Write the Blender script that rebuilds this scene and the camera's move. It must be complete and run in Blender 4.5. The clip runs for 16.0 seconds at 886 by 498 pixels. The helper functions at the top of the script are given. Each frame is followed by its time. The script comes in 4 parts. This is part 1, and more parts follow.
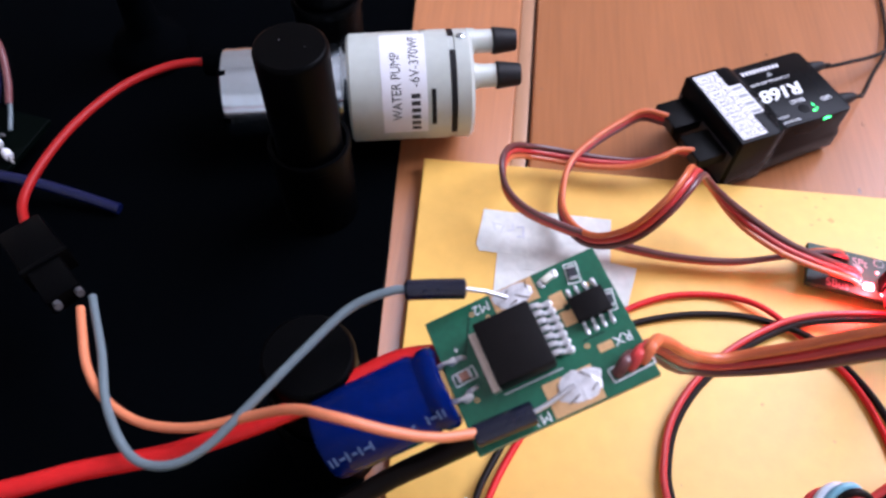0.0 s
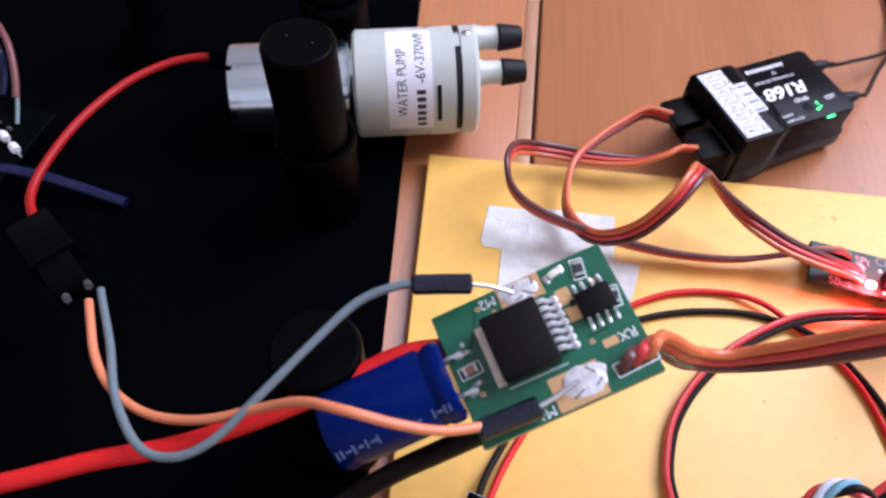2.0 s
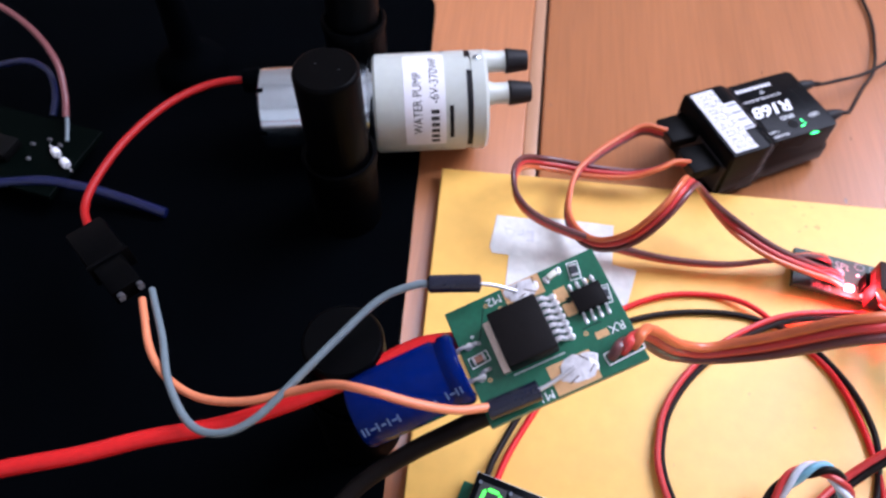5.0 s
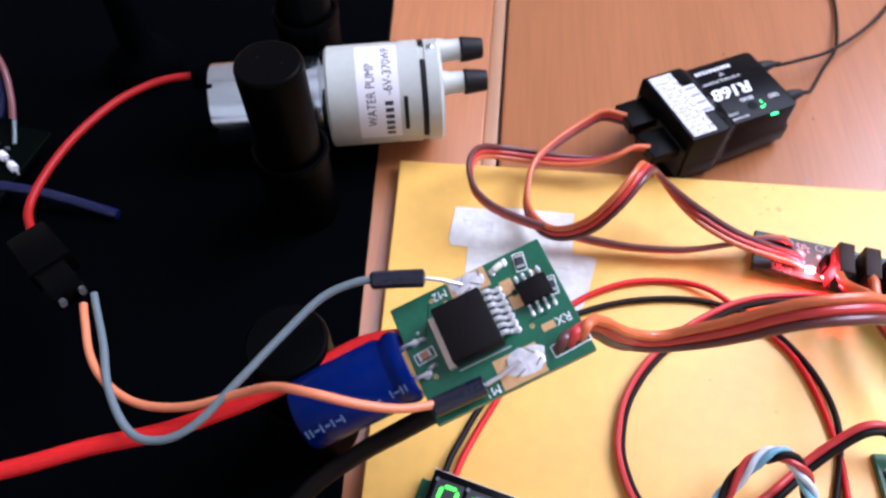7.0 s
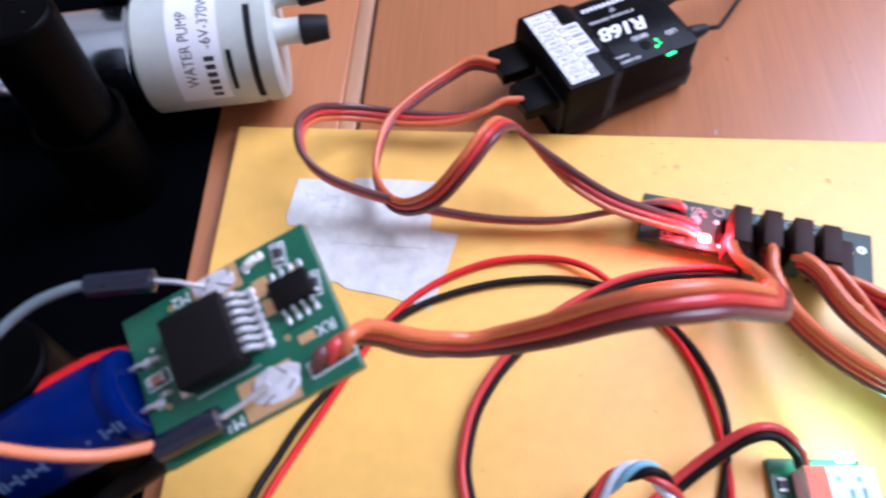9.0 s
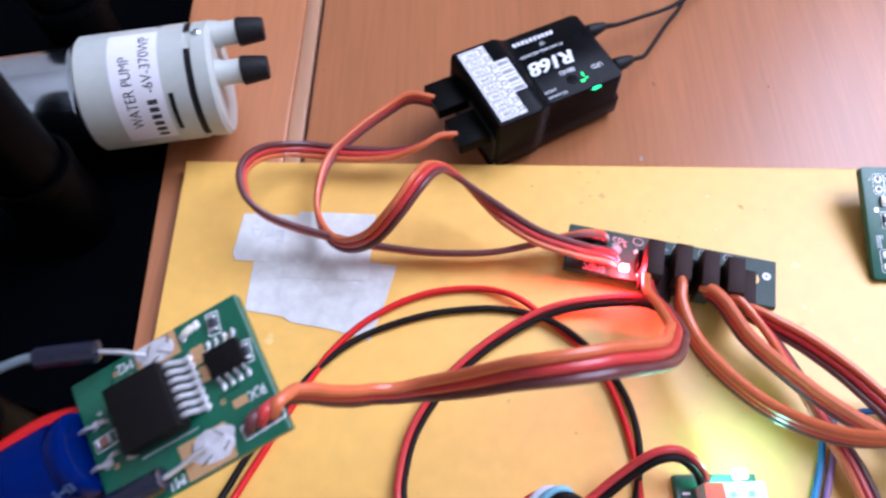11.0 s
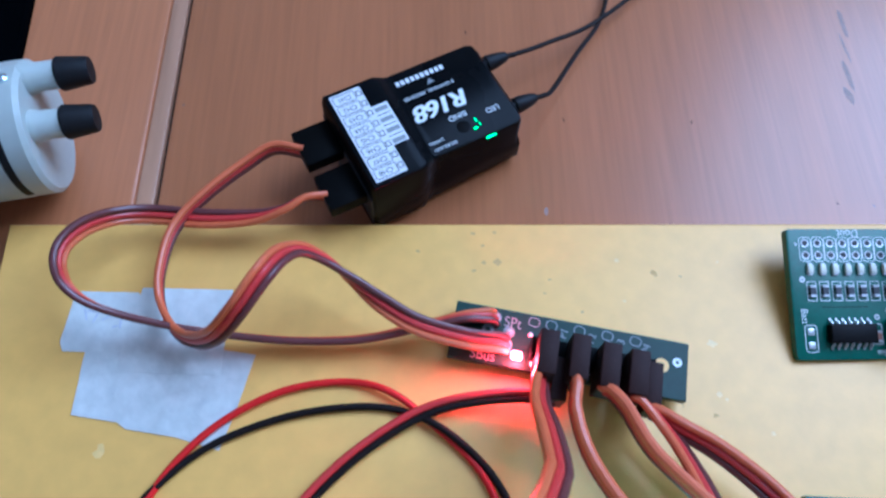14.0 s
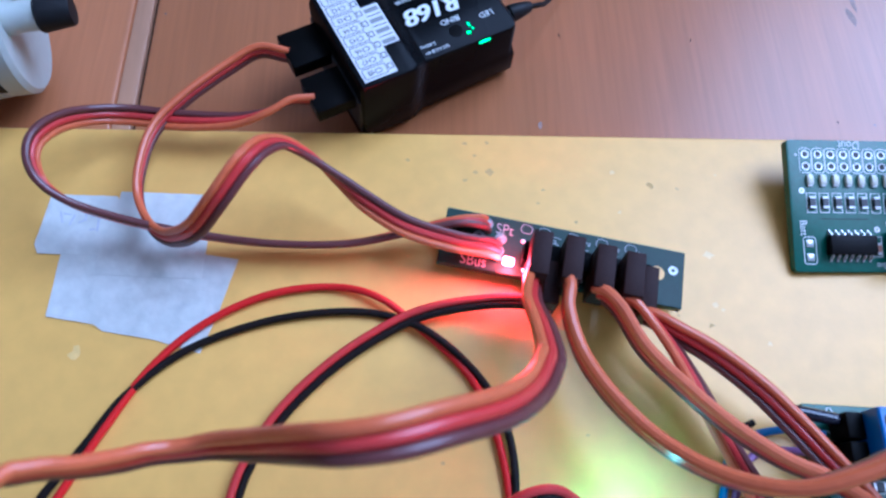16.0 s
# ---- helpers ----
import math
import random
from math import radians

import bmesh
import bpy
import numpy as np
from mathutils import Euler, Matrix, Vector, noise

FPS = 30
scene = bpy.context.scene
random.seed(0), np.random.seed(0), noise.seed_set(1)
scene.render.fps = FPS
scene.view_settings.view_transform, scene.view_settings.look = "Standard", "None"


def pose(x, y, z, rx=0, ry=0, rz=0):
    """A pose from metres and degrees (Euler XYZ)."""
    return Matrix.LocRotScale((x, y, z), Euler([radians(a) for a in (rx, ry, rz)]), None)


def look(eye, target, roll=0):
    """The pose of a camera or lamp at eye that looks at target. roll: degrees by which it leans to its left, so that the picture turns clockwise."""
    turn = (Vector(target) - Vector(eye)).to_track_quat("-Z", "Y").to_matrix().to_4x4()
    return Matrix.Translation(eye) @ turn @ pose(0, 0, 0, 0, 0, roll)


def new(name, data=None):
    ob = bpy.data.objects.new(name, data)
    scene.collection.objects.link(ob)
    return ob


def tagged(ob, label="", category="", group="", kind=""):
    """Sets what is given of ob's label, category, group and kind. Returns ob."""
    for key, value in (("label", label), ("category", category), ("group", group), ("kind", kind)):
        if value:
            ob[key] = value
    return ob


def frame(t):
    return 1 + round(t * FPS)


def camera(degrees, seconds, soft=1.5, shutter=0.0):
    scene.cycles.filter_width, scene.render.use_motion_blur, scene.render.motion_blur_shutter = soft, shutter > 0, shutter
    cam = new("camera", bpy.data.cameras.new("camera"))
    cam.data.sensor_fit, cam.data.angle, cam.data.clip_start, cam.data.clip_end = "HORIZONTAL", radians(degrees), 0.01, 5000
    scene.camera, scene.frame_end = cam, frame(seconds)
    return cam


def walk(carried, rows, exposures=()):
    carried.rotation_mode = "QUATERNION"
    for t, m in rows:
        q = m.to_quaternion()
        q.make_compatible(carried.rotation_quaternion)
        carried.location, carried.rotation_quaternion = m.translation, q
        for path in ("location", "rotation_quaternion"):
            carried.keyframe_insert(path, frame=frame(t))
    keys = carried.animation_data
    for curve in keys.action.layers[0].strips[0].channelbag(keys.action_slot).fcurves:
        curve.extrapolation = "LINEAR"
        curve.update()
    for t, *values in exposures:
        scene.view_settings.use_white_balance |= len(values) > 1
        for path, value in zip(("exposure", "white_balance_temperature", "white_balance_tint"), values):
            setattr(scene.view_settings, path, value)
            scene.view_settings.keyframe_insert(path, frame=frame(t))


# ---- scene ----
cam = camera(63.45, 16.0, soft=2.4, shutter=0.7)
cam.data.dof.use_dof, cam.data.dof.focus_distance, cam.data.dof.aperture_fstop = True, 0.124, 24.0
PATH = [
    (0, 0.00673, -0.00809, 0.12624, 7.580, -55.802, 1.490),
    (0.5, 0.00537, -0.00902, 0.12748, 8.255, -56.087, 1.383),
    (1, 0.00541, -0.00967, 0.12838, 7.957, -55.813, 1.566),
    (1.5, 0.00626, -0.00858, 0.12682, 7.540, -56.354, 1.873),
    (2, 0.00602, -0.00878, 0.12673, 7.668, -56.065, 1.770),
    (2.5, 0.00458, -0.00829, 0.12703, 7.564, -56.343, 2.160),
    (3, 0.00336, -0.01011, 0.12969, 7.919, -55.453, 1.883),
    (5.5, 0.00775, -0.01748, 0.13772, 9.416, -55.137, 0.336),
    (6, 0.00839, -0.01642, 0.13760, 9.042, -54.666, 0.184),
    (6.5, 0.01142, -0.01480, 0.13387, 8.384, -56.253, 0.221),
    (7, 0.01384, -0.01424, 0.13564, 7.950, -55.966, -0.185),
    (7.5, 0.01253, -0.01695, 0.13571, 7.859, -56.195, 0.357),
    (8, 0.01035, -0.02257, 0.14010, 8.390, -55.482, 0.674),
    (8.5, 0.02832, -0.00710, 0.12728, 14.581, -57.890, -6.391),
    (9, 0.04190, 0.00506, 0.11722, 7.691, -59.040, -2.252),
    (9.2, 0.04321, 0.00151, 0.11963, 6.397, -59.137, -1.095),
    (11.3, 0.05129, 0.01837, 0.13063, 2.144, -62.577, 0.647),
    (11.5, 0.06074, 0.02836, 0.12686, 0.877, -63.125, 0.630),
    (11.6, 0.06395, 0.02850, 0.12640, 0.900, -63.300, 0.560),
    (12, 0.07284, 0.03375, 0.11849, 1.492, -66.715, -0.616),
    (12.5, 0.07432, 0.03429, 0.11582, 0.107, -67.308, 0.870),
    (13, 0.07154, 0.03635, 0.11738, -1.477, -67.349, 2.590),
    (13.5, 0.06268, 0.04518, 0.12133, -1.884, -65.018, 3.947),
    (13.9, 0.06338, 0.04215, 0.12305, -3.080, -65.010, 5.330),
    (14, 0.06343, 0.04177, 0.12313, -3.230, -65.015, 5.500),
    (14.2, 0.06440, 0.03701, 0.12175, -3.150, -65.320, 5.572),
    (14.5, 0.06586, 0.02987, 0.11969, -3.030, -65.775, 5.680),
    (15, 0.06523, 0.03059, 0.11737, -4.220, -65.708, 6.546),
    (15.5, 0.06359, 0.03179, 0.11596, -5.539, -65.989, 8.080),
    (16, 0.06438, 0.03126, 0.11411, -5.270, -66.167, 7.900),
]
walk(cam, [(t, pose(x, y, z, 90 + pitch, 0, yaw) @ pose(0, 0, 0, 0, 0, roll)) for t, x, y, z, yaw, pitch, roll in PATH],
     [(0, 1.68, 5850, 28), (3.2, 1.68, 5850, 28), (5.4, 1.8, 5750, 27), (8.2, 1.76, 5750, 27), (9.2, 1.62, 5450, 29), (11.2, 1.5, 5450, 26), (11.5, 1.2, 4400, 14), (12, 1.1, 4350, 17), (13, 1.08, 4350, 17), (13.4, 0.94, 4250, 12), (14, 0.96, 4250, 11), (14.4, 1.06, 4300, 16), (16, 1.07, 4350, 18)])

# ---------------------------------------------------------------- light
ROOM_X, ROOM_Y, FLOOR_Z, CEIL_Z = (-1.7, 2.4), (-1.8, 0.6), -0.75, 1.75
WIN_X, WIN_Z = (0.22, 1.4), (0.46, 1.66)

world = bpy.data.worlds.new("daylight")
scene.world = world
world.use_nodes = True
wn = world.node_tree
sky = wn.nodes.new("ShaderNodeTexSky")
sky.sky_type, sky.sun_disc = "NISHITA", False
sky.sun_elevation, sky.sun_rotation = radians(40), radians(120)
wn.links.new(sky.outputs[0], wn.nodes["Background"].inputs[0])
wn.nodes["Background"].inputs[1].default_value = 0.12

win = bpy.data.lights.new("window_daylight", "AREA")
win.shape, win.size, win.size_y = "RECTANGLE", WIN_X[1] - WIN_X[0] - 0.1, WIN_Z[1] - WIN_Z[0] - 0.1
win.energy, win.color = 14, (0.9, 0.95, 1.0)
new("window_daylight", win).matrix_world = look(((WIN_X[0] + WIN_X[1]) / 2, ROOM_Y[1] + 0.02, (WIN_Z[0] + WIN_Z[1]) / 2), (0.3, 0, 0.3))


def point_lamp(name, place, watts, colour, radius):
    lamp = bpy.data.lights.new(name, "POINT")
    lamp.energy, lamp.color, lamp.shadow_soft_size = watts, colour, radius
    new(name, lamp).location = [v * 0.001 for v in place]


point_lamp("red_led_light", (79.4, 75.6, 9.2), 0.014, (1.0, 0.035, 0.035), 0.0012)
point_lamp("red_led_light", (84.6, 73.4, 9.6), 0.004, (1.0, 0.035, 0.035), 0.0009)
point_lamp("green_led_light", (98.3, 41.2, 11.6), 0.0007, (0.35, 1.0, 0.7), 0.0008)
point_lamp("receiver_led_light", (81.6, 119.2, 15.4), 0.00003, (0.05, 1.0, 0.25), 0.0005)

# ---------------------------------------------------------------- materials


def material(name, colour, rough=0.5, metal=0.0, vary=0.12, fine=900.0, coarse=60.0, bump=0.05, stretch=(1, 1, 1), coat=0.0, spec=0.5, through_light=0.0, stain=None, stain_amount=0.0, stain_scale=0.0, stain_stretch=1.0):
    """A surface with grain at two scales, uneven gloss and fine relief."""
    m = bpy.data.materials.new(name)
    m.use_nodes = True
    n, link = m.node_tree.nodes, m.node_tree.links.new
    b = n["Principled BSDF"]
    where = n.new("ShaderNodeTexCoord")
    grid = n.new("ShaderNodeMapping")
    grid.inputs["Scale"].default_value = stretch
    link(where.outputs["Object"], grid.inputs["Vector"])
    big, small = n.new("ShaderNodeTexNoise"), n.new("ShaderNodeTexNoise")
    for tex, scale in ((big, coarse), (small, fine)):
        tex.inputs["Scale"].default_value = scale
        tex.inputs["Detail"].default_value = 4
        link(grid.outputs[0], tex.inputs["Vector"])
    blend = n.new("ShaderNodeMath")
    blend.operation = "ADD"
    link(big.outputs["Fac"], blend.inputs[0])
    link(small.outputs["Fac"], blend.inputs[1])
    ramp = n.new("ShaderNodeMapRange")
    ramp.inputs["From Min"].default_value, ramp.inputs["From Max"].default_value = 0.65, 1.35
    link(blend.outputs[0], ramp.inputs["Value"])
    mix = n.new("ShaderNodeMix")
    mix.data_type = "RGBA"
    mix.inputs["A"].default_value = (*[c * (1 - vary) for c in colour], 1)
    mix.inputs["B"].default_value = (*[min(1, c * (1 + vary)) for c in colour], 1)
    link(ramp.outputs[0], mix.inputs["Factor"])
    last = mix.outputs["Result"]
    if stain:
        spots = n.new("ShaderNodeTexNoise")
        spots.inputs["Scale"].default_value, spots.inputs["Detail"].default_value = stain_scale or coarse * 2.3, 6
        drawn = n.new("ShaderNodeMapping")
        drawn.inputs["Scale"].default_value = (1, stain_stretch, 1)
        link(where.outputs["Object"], drawn.inputs["Vector"])
        link(drawn.outputs[0], spots.inputs["Vector"])
        cut = n.new("ShaderNodeMapRange")
        cut.inputs["From Min"].default_value, cut.inputs["From Max"].default_value = 0.6, 0.78
        cut.inputs["To Max"].default_value = stain_amount
        link(spots.outputs["Fac"], cut.inputs["Value"])
        over = n.new("ShaderNodeMix")
        over.data_type = "RGBA"
        over.inputs["B"].default_value = (*stain, 1)
        link(last, over.inputs["A"])
        link(cut.outputs[0], over.inputs["Factor"])
        last = over.outputs["Result"]
    link(last, b.inputs["Base Color"])
    gloss = n.new("ShaderNodeMapRange")
    gloss.inputs["To Min"].default_value, gloss.inputs["To Max"].default_value = max(0.03, rough - 0.08), min(1, rough + 0.08)
    link(big.outputs["Fac"], gloss.inputs["Value"])
    link(gloss.outputs[0], b.inputs["Roughness"])
    b.inputs["Metallic"].default_value = metal
    b.inputs["Specular IOR Level"].default_value = spec
    b.inputs["Coat Weight"].default_value = coat
    b.inputs["Coat Roughness"].default_value = 0.15
    if through_light:
        b.inputs["Subsurface Weight"].default_value = through_light
        b.inputs["Subsurface Radius"].default_value = (0.003, 0.003, 0.0025)
    if bump:
        relief = n.new("ShaderNodeBump")
        relief.inputs["Strength"].default_value, relief.inputs["Distance"].default_value = bump, 0.0004
        link(blend.outputs[0], relief.inputs["Height"])
        link(relief.outputs[0], b.inputs["Normal"])
    return m


def glow(name, colour, strength):
    m = bpy.data.materials.new(name)
    m.use_nodes = True
    b = m.node_tree.nodes["Principled BSDF"]
    b.inputs["Base Color"].default_value = (*[0.5 * c for c in colour], 1)
    b.inputs["Emission Color"].default_value = (*colour, 1)
    b.inputs["Emission Strength"].default_value = strength
    return m


WOOD = material("varnished_wood", (0.400, 0.150, 0.053), 0.30, vary=0.16, fine=900, coarse=42, bump=0.035, stretch=(1, 0.035, 1), spec=0.6, stain=(0.22, 0.08, 0.035), stain_amount=0.28, stain_scale=900, stain_stretch=0.06)
WOOD_EDGE = material("bare_wood_edge", (0.43, 0.23, 0.125), 0.3, vary=0.15, fine=500, coarse=60, stretch=(1, 0.08, 1), spec=0.7)
GREY_SCUFF = material("grey_scuff", (0.24, 0.13, 0.085), 0.42, vary=0.3, fine=1500, coarse=400)
DARK_GAP = material("seam_dirt", (0.05, 0.025, 0.015), 0.9)
YELLOW = material("yellow_painted_board", (0.80, 0.462, 0.098), 0.42, vary=0.08, fine=300, coarse=16, bump=0.12, spec=0.55, stain=(0.58, 0.35, 0.10), stain_amount=0.30)
YELLOW_DIRT = material("dull_speck", (0.62, 0.38, 0.12), 0.8)
PALE_SPECK = material("pale_speck", (0.82, 0.55, 0.18), 0.35)
PAPER = material("masking_paper", (0.60, 0.605, 0.555), 0.8, vary=0.13, fine=420, coarse=170, bump=0.3, stain=(0.42, 0.43, 0.43), stain_amount=0.5, stain_scale=260)
INK = material("faded_ink", (0.50, 0.51, 0.57), 0.8)
BLACK_PLATE = material("black_matt_plastic", (0.0003, 0.0006, 0.0010), 0.8, vary=0.25, bump=0.05, spec=0.012)
BLACK_SATIN = material("black_satin_plastic", (0.0004, 0.0005, 0.0007), 0.42, vary=0.2, bump=0.05, spec=0.045)
BLACK_CASE = material("black_case_plastic", (0.0024, 0.0030, 0.0038), 0.28, vary=0.15, fine=1800, bump=0.05, spec=0.055)
BLACK_PLUG = material("black_plug_plastic", (0.0018, 0.0018, 0.0018), 0.5, vary=0.2, fine=1500, bump=0.05, spec=0.08)
# Black plug plastic again, with window and red LED light put into the colour.
PLUG_LIT = material("lit_black_plug_plastic", (0.030, 0.014, 0.012), 0.5, vary=0.2, fine=1500, bump=0.06, spec=0.09)
BLACK_RUBBER = material("black_rubber", (0.008, 0.008, 0.009), 0.55, vary=0.2, bump=0.08, spec=0.2)
HEATSHRINK = material("heatshrink", (0.008, 0.010, 0.022), 0.2, vary=0.25, fine=1200, bump=0.15)
CHIP = material("chip_epoxy", (0.006, 0.005, 0.005), 0.5, spec=0.11, vary=0.12, fine=2500, bump=0.08)
STEEL = material("motor_steel", (0.68, 0.79, 0.86), 0.17, metal=1.0, vary=0.06, fine=600, coarse=60, bump=0.02)
TIN = material("tinned_lead", (0.60, 0.60, 0.61), 0.33, metal=0.65, vary=0.1, fine=2000, bump=0.06)
DULL_METAL = material("dull_screw_metal", (0.07, 0.07, 0.075), 0.5, metal=0.3)
SOLDER = material("solder_blob", (0.74, 0.73, 0.74), 0.36, metal=0.4, vary=0.18, fine=900, coarse=300, bump=0.45)
TAB_METAL = material("warm_tin_tab", (0.74, 0.62, 0.52), 0.42, metal=0.3, vary=0.1, fine=1200)
FLUX = material("burnt_flux", (0.10, 0.07, 0.05), 0.4)
COPPER = material("bare_copper_pad", (0.76, 0.46, 0.22), 0.4, metal=0.6, vary=0.12, fine=1200, bump=0.06)
NYLON = material("milky_nylon", (0.47, 0.50, 0.45), 0.36, vary=0.05, fine=600, coarse=70, bump=0.03, through_light=0.35)
STICKER = material("white_sticker", (0.72, 0.72, 0.74), 0.6, vary=0.03, bump=0.03)
PRINT = material("black_print", (0.02, 0.02, 0.022), 0.6)
SERVO_PRINT = material("dull_white_print", (0.30, 0.31, 0.32), 0.6)
GREY_PRINT = material("grey_print", (0.28, 0.29, 0.30), 0.6)
WHITE_PRINT = material("white_print", (0.80, 0.82, 0.82), 0.5)
PCB = material("green_solder_mask", (0.008, 0.105, 0.055), 0.32, vary=0.2, fine=1200, coarse=160, bump=0.05)
PCB_EDGE = material("board_edge", (0.20, 0.23, 0.12), 0.7)
PCB_DARK = material("dark_green_solder_mask", (0.009, 0.034, 0.024), 0.42, vary=0.2, fine=1200, coarse=160, bump=0.05, spec=0.25)
PCB_TEAL = material("teal_solder_mask", (0.009, 0.095, 0.058), 0.35, vary=0.2, fine=1200, coarse=160, bump=0.05)
BLUE_SLEEVE = material("blue_capacitor_sleeve", (0.0003, 0.0075, 0.082), 0.16, vary=0.15, fine=500, coarse=80, bump=0.06, spec=0.09)
BLUE_PRINT = material("pale_blue_print", (0.07, 0.13, 0.26), 0.5)
TERMINAL_BLUE = material("terminal_blue", (0.012, 0.13, 0.40), 0.4, vary=0.08)
WIRE_RED = material("red_wire", (0.52, 0.036, 0.032), 0.32, vary=0.1, bump=0.04, spec=0.55)
WIRE_BRIGHT = material("bright_red_wire", (0.58, 0.014, 0.012), 0.42, vary=0.1, bump=0.04, spec=0.22)
WIRE_DEEP = material("deep_red_wire", (0.34, 0.010, 0.008), 0.45, vary=0.1, bump=0.04, spec=0.2)
WIRE_ORANGE = material("orange_wire", (0.58, 0.130, 0.042), 0.34, vary=0.1, bump=0.04, spec=0.55)
WIRE_BROWN = material("brown_wire", (0.115, 0.033, 0.032), 0.34, vary=0.15, bump=0.04, spec=0.5)
WIRE_BLACK = material("black_wire", (0.011, 0.008, 0.007), 0.5, vary=0.2, bump=0.04, spec=0.12)
WIRE_GREY = material("grey_wire", (0.125, 0.165, 0.178), 0.42, vary=0.1, bump=0.04)
WIRE_PEACH = material("peach_wire", (0.66, 0.20, 0.085), 0.45, vary=0.08, bump=0.04)
WIRE_PINK = material("dusty_pink_wire", (0.18, 0.055, 0.055), 0.45)
WIRE_WHITE = material("white_wire", (0.60, 0.66, 0.74), 0.4, vary=0.08)
WIRE_CYAN = material("pale_blue_wire", (0.20, 0.46, 0.58), 0.4)
WIRE_BLUE = material("blue_wire", (0.03, 0.20, 0.48), 0.4)
WIRE_VIOLET = material("violet_wire", (0.30, 0.14, 0.32), 0.4)
BLUE_BLADE = material("blue_strip_plastic", (0.002, 0.005, 0.04), 0.3)
# Green solder mask taken almost to black: the shade is in the colour.
PCB_SHADED = material("shaded_solder_mask", (0.0005, 0.0016, 0.0012), 0.5, spec=0.02)
LED_LENS = material("clear_led_lens", (0.72, 0.70, 0.58), 0.3, vary=0.06)
RESISTOR = material("resistor_body", (0.035, 0.036, 0.045), 0.4)
TAN_CAP = material("tan_ceramic", (0.30, 0.14, 0.09), 0.5)
ORANGE_LABEL = material("orange_label", (0.85, 0.13, 0.05), 0.45)
PALE_LABEL = material("pale_label", (0.62, 0.72, 0.76), 0.45)
RED_GLOW = glow("red_led_glow", (1.0, 0.10, 0.12), 22)
GREEN_DOT = glow("green_dot_glow", (0.03, 1.0, 0.12), 2.6)
GREEN_GLOW = glow("green_led_glow", (0.25, 1.0, 0.6), 40)
GREEN_SOFT = glow("green_case_glow", (0.01, 0.6, 0.12), 2.0)
SEGMENT_ON = glow("lit_segment", (0.05, 1.0, 0.05), 0.7)
SEGMENT_OFF = material("unlit_segment", (0.11, 0.13, 0.16), 0.5)
WALL_PAINT = material("wall_paint", (0.80, 0.79, 0.77), 0.8, fine=60, coarse=4)
CEILING_PAINT = material("ceiling_paint", (0.84, 0.84, 0.83), 0.85, fine=60, coarse=4)
FLOOR_TILE = material("floor_tile", (0.42, 0.38, 0.33), 0.5, fine=40, coarse=5)

# ---------------------------------------------------------------- building helpers (millimetres)
MM = 0.001


def thing(name, m=None, label="", category="", group="", kind=""):
    ob = new(name)
    ob.empty_display_size = 0.01
    ob.matrix_world = m or Matrix()
    return tagged(ob, label, category, group, kind)


def at(x, y, z, rx=0, ry=0, rz=0):
    return pose(x * MM, y * MM, z * MM, rx, ry, rz)


def frame_of(origin, ax, ay):
    """A pose at origin with its x along ax and its y near ay."""
    ex = Vector(ax).normalized()
    ey = (Vector(ay) - ex * ex.dot(Vector(ay))).normalized()
    m = Matrix((ex, ey, ex.cross(ey))).transposed().to_4x4()
    m.translation = Vector(origin) * MM
    return m


def part(name, bm, mat, parent=None, label="", m=None, smooth=True):
    for v in bm.verts:
        v.co *= MM
    mesh = bpy.data.meshes.new(name)
    bm.to_mesh(mesh)
    bm.free()
    mesh.materials.append(mat)
    if smooth:
        for p in mesh.polygons:
            p.use_smooth = True
        mesh.set_sharp_from_angle(angle=radians(35))
    ob = new(name, mesh)
    if parent:
        ob.parent = parent
    if m:
        ob.matrix_local = m
    return tagged(ob, label)


def same_part(ob, parent, m):
    """Another piece on the mesh of ob."""
    o = new(ob.name.split(".")[0], ob.data)
    o.parent = parent
    o.matrix_local = m
    return o


def box(size, centre=(0, 0, 0), bevel=0.0, seg=2, bm=None):
    bm = bm or bmesh.new()
    made = bmesh.ops.create_cube(bm, size=1.0)["verts"]
    for v in made:
        v.co = Vector(c + s * k for c, s, k in zip(centre, size, v.co))
    if bevel:
        edges = list({e for v in made for e in v.link_edges})
        bmesh.ops.bevel(bm, geom=edges, offset=bevel, segments=seg, profile=0.5, affect="EDGES")
    return bm


def lathe(profile, seg=32, bm=None, m=None):
    """A turned body about z from (radius, height) rows."""
    bm = bm or bmesh.new()
    m = m or Matrix()
    rings = []
    for r, z in profile:
        if r < 1e-6:
            rings.append([bm.verts.new(m @ Vector((0, 0, z)))])
        else:
            rings.append([bm.verts.new(m @ Vector((r * math.cos(a), r * math.sin(a), z))) for a in (2 * math.pi * k / seg for k in range(seg))])
    for lo, hi in zip(rings, rings[1:]):
        for k in range(seg):
            j = (k + 1) % seg
            corner = [lo[k % len(lo)], lo[j % len(lo)], hi[j % len(hi)], hi[k % len(hi)]]
            corner = [c for n, c in enumerate(corner) if c not in corner[:n]]
            if len(corner) > 2:
                bm.faces.new(corner)
    bmesh.ops.recalc_face_normals(bm, faces=bm.faces)
    return bm


def prism(outline, z0, z1, bevel=0.0, bm=None):
    """An upright body over a plan outline."""
    bm = bm or bmesh.new()
    low = [bm.verts.new((x, y, z0)) for x, y in outline]
    high = [bm.verts.new((x, y, z1)) for x, y in outline]
    bm.faces.new(list(reversed(low)))
    top = bm.faces.new(high)
    for k in range(len(low)):
        j = (k + 1) % len(low)
        bm.faces.new((low[k], low[j], high[j], high[k]))
    bmesh.ops.recalc_face_normals(bm, faces=bm.faces)
    if bevel:
        bmesh.ops.bevel(bm, geom=list(top.edges), offset=bevel, segments=3, profile=0.5, affect="EDGES")
    return bm


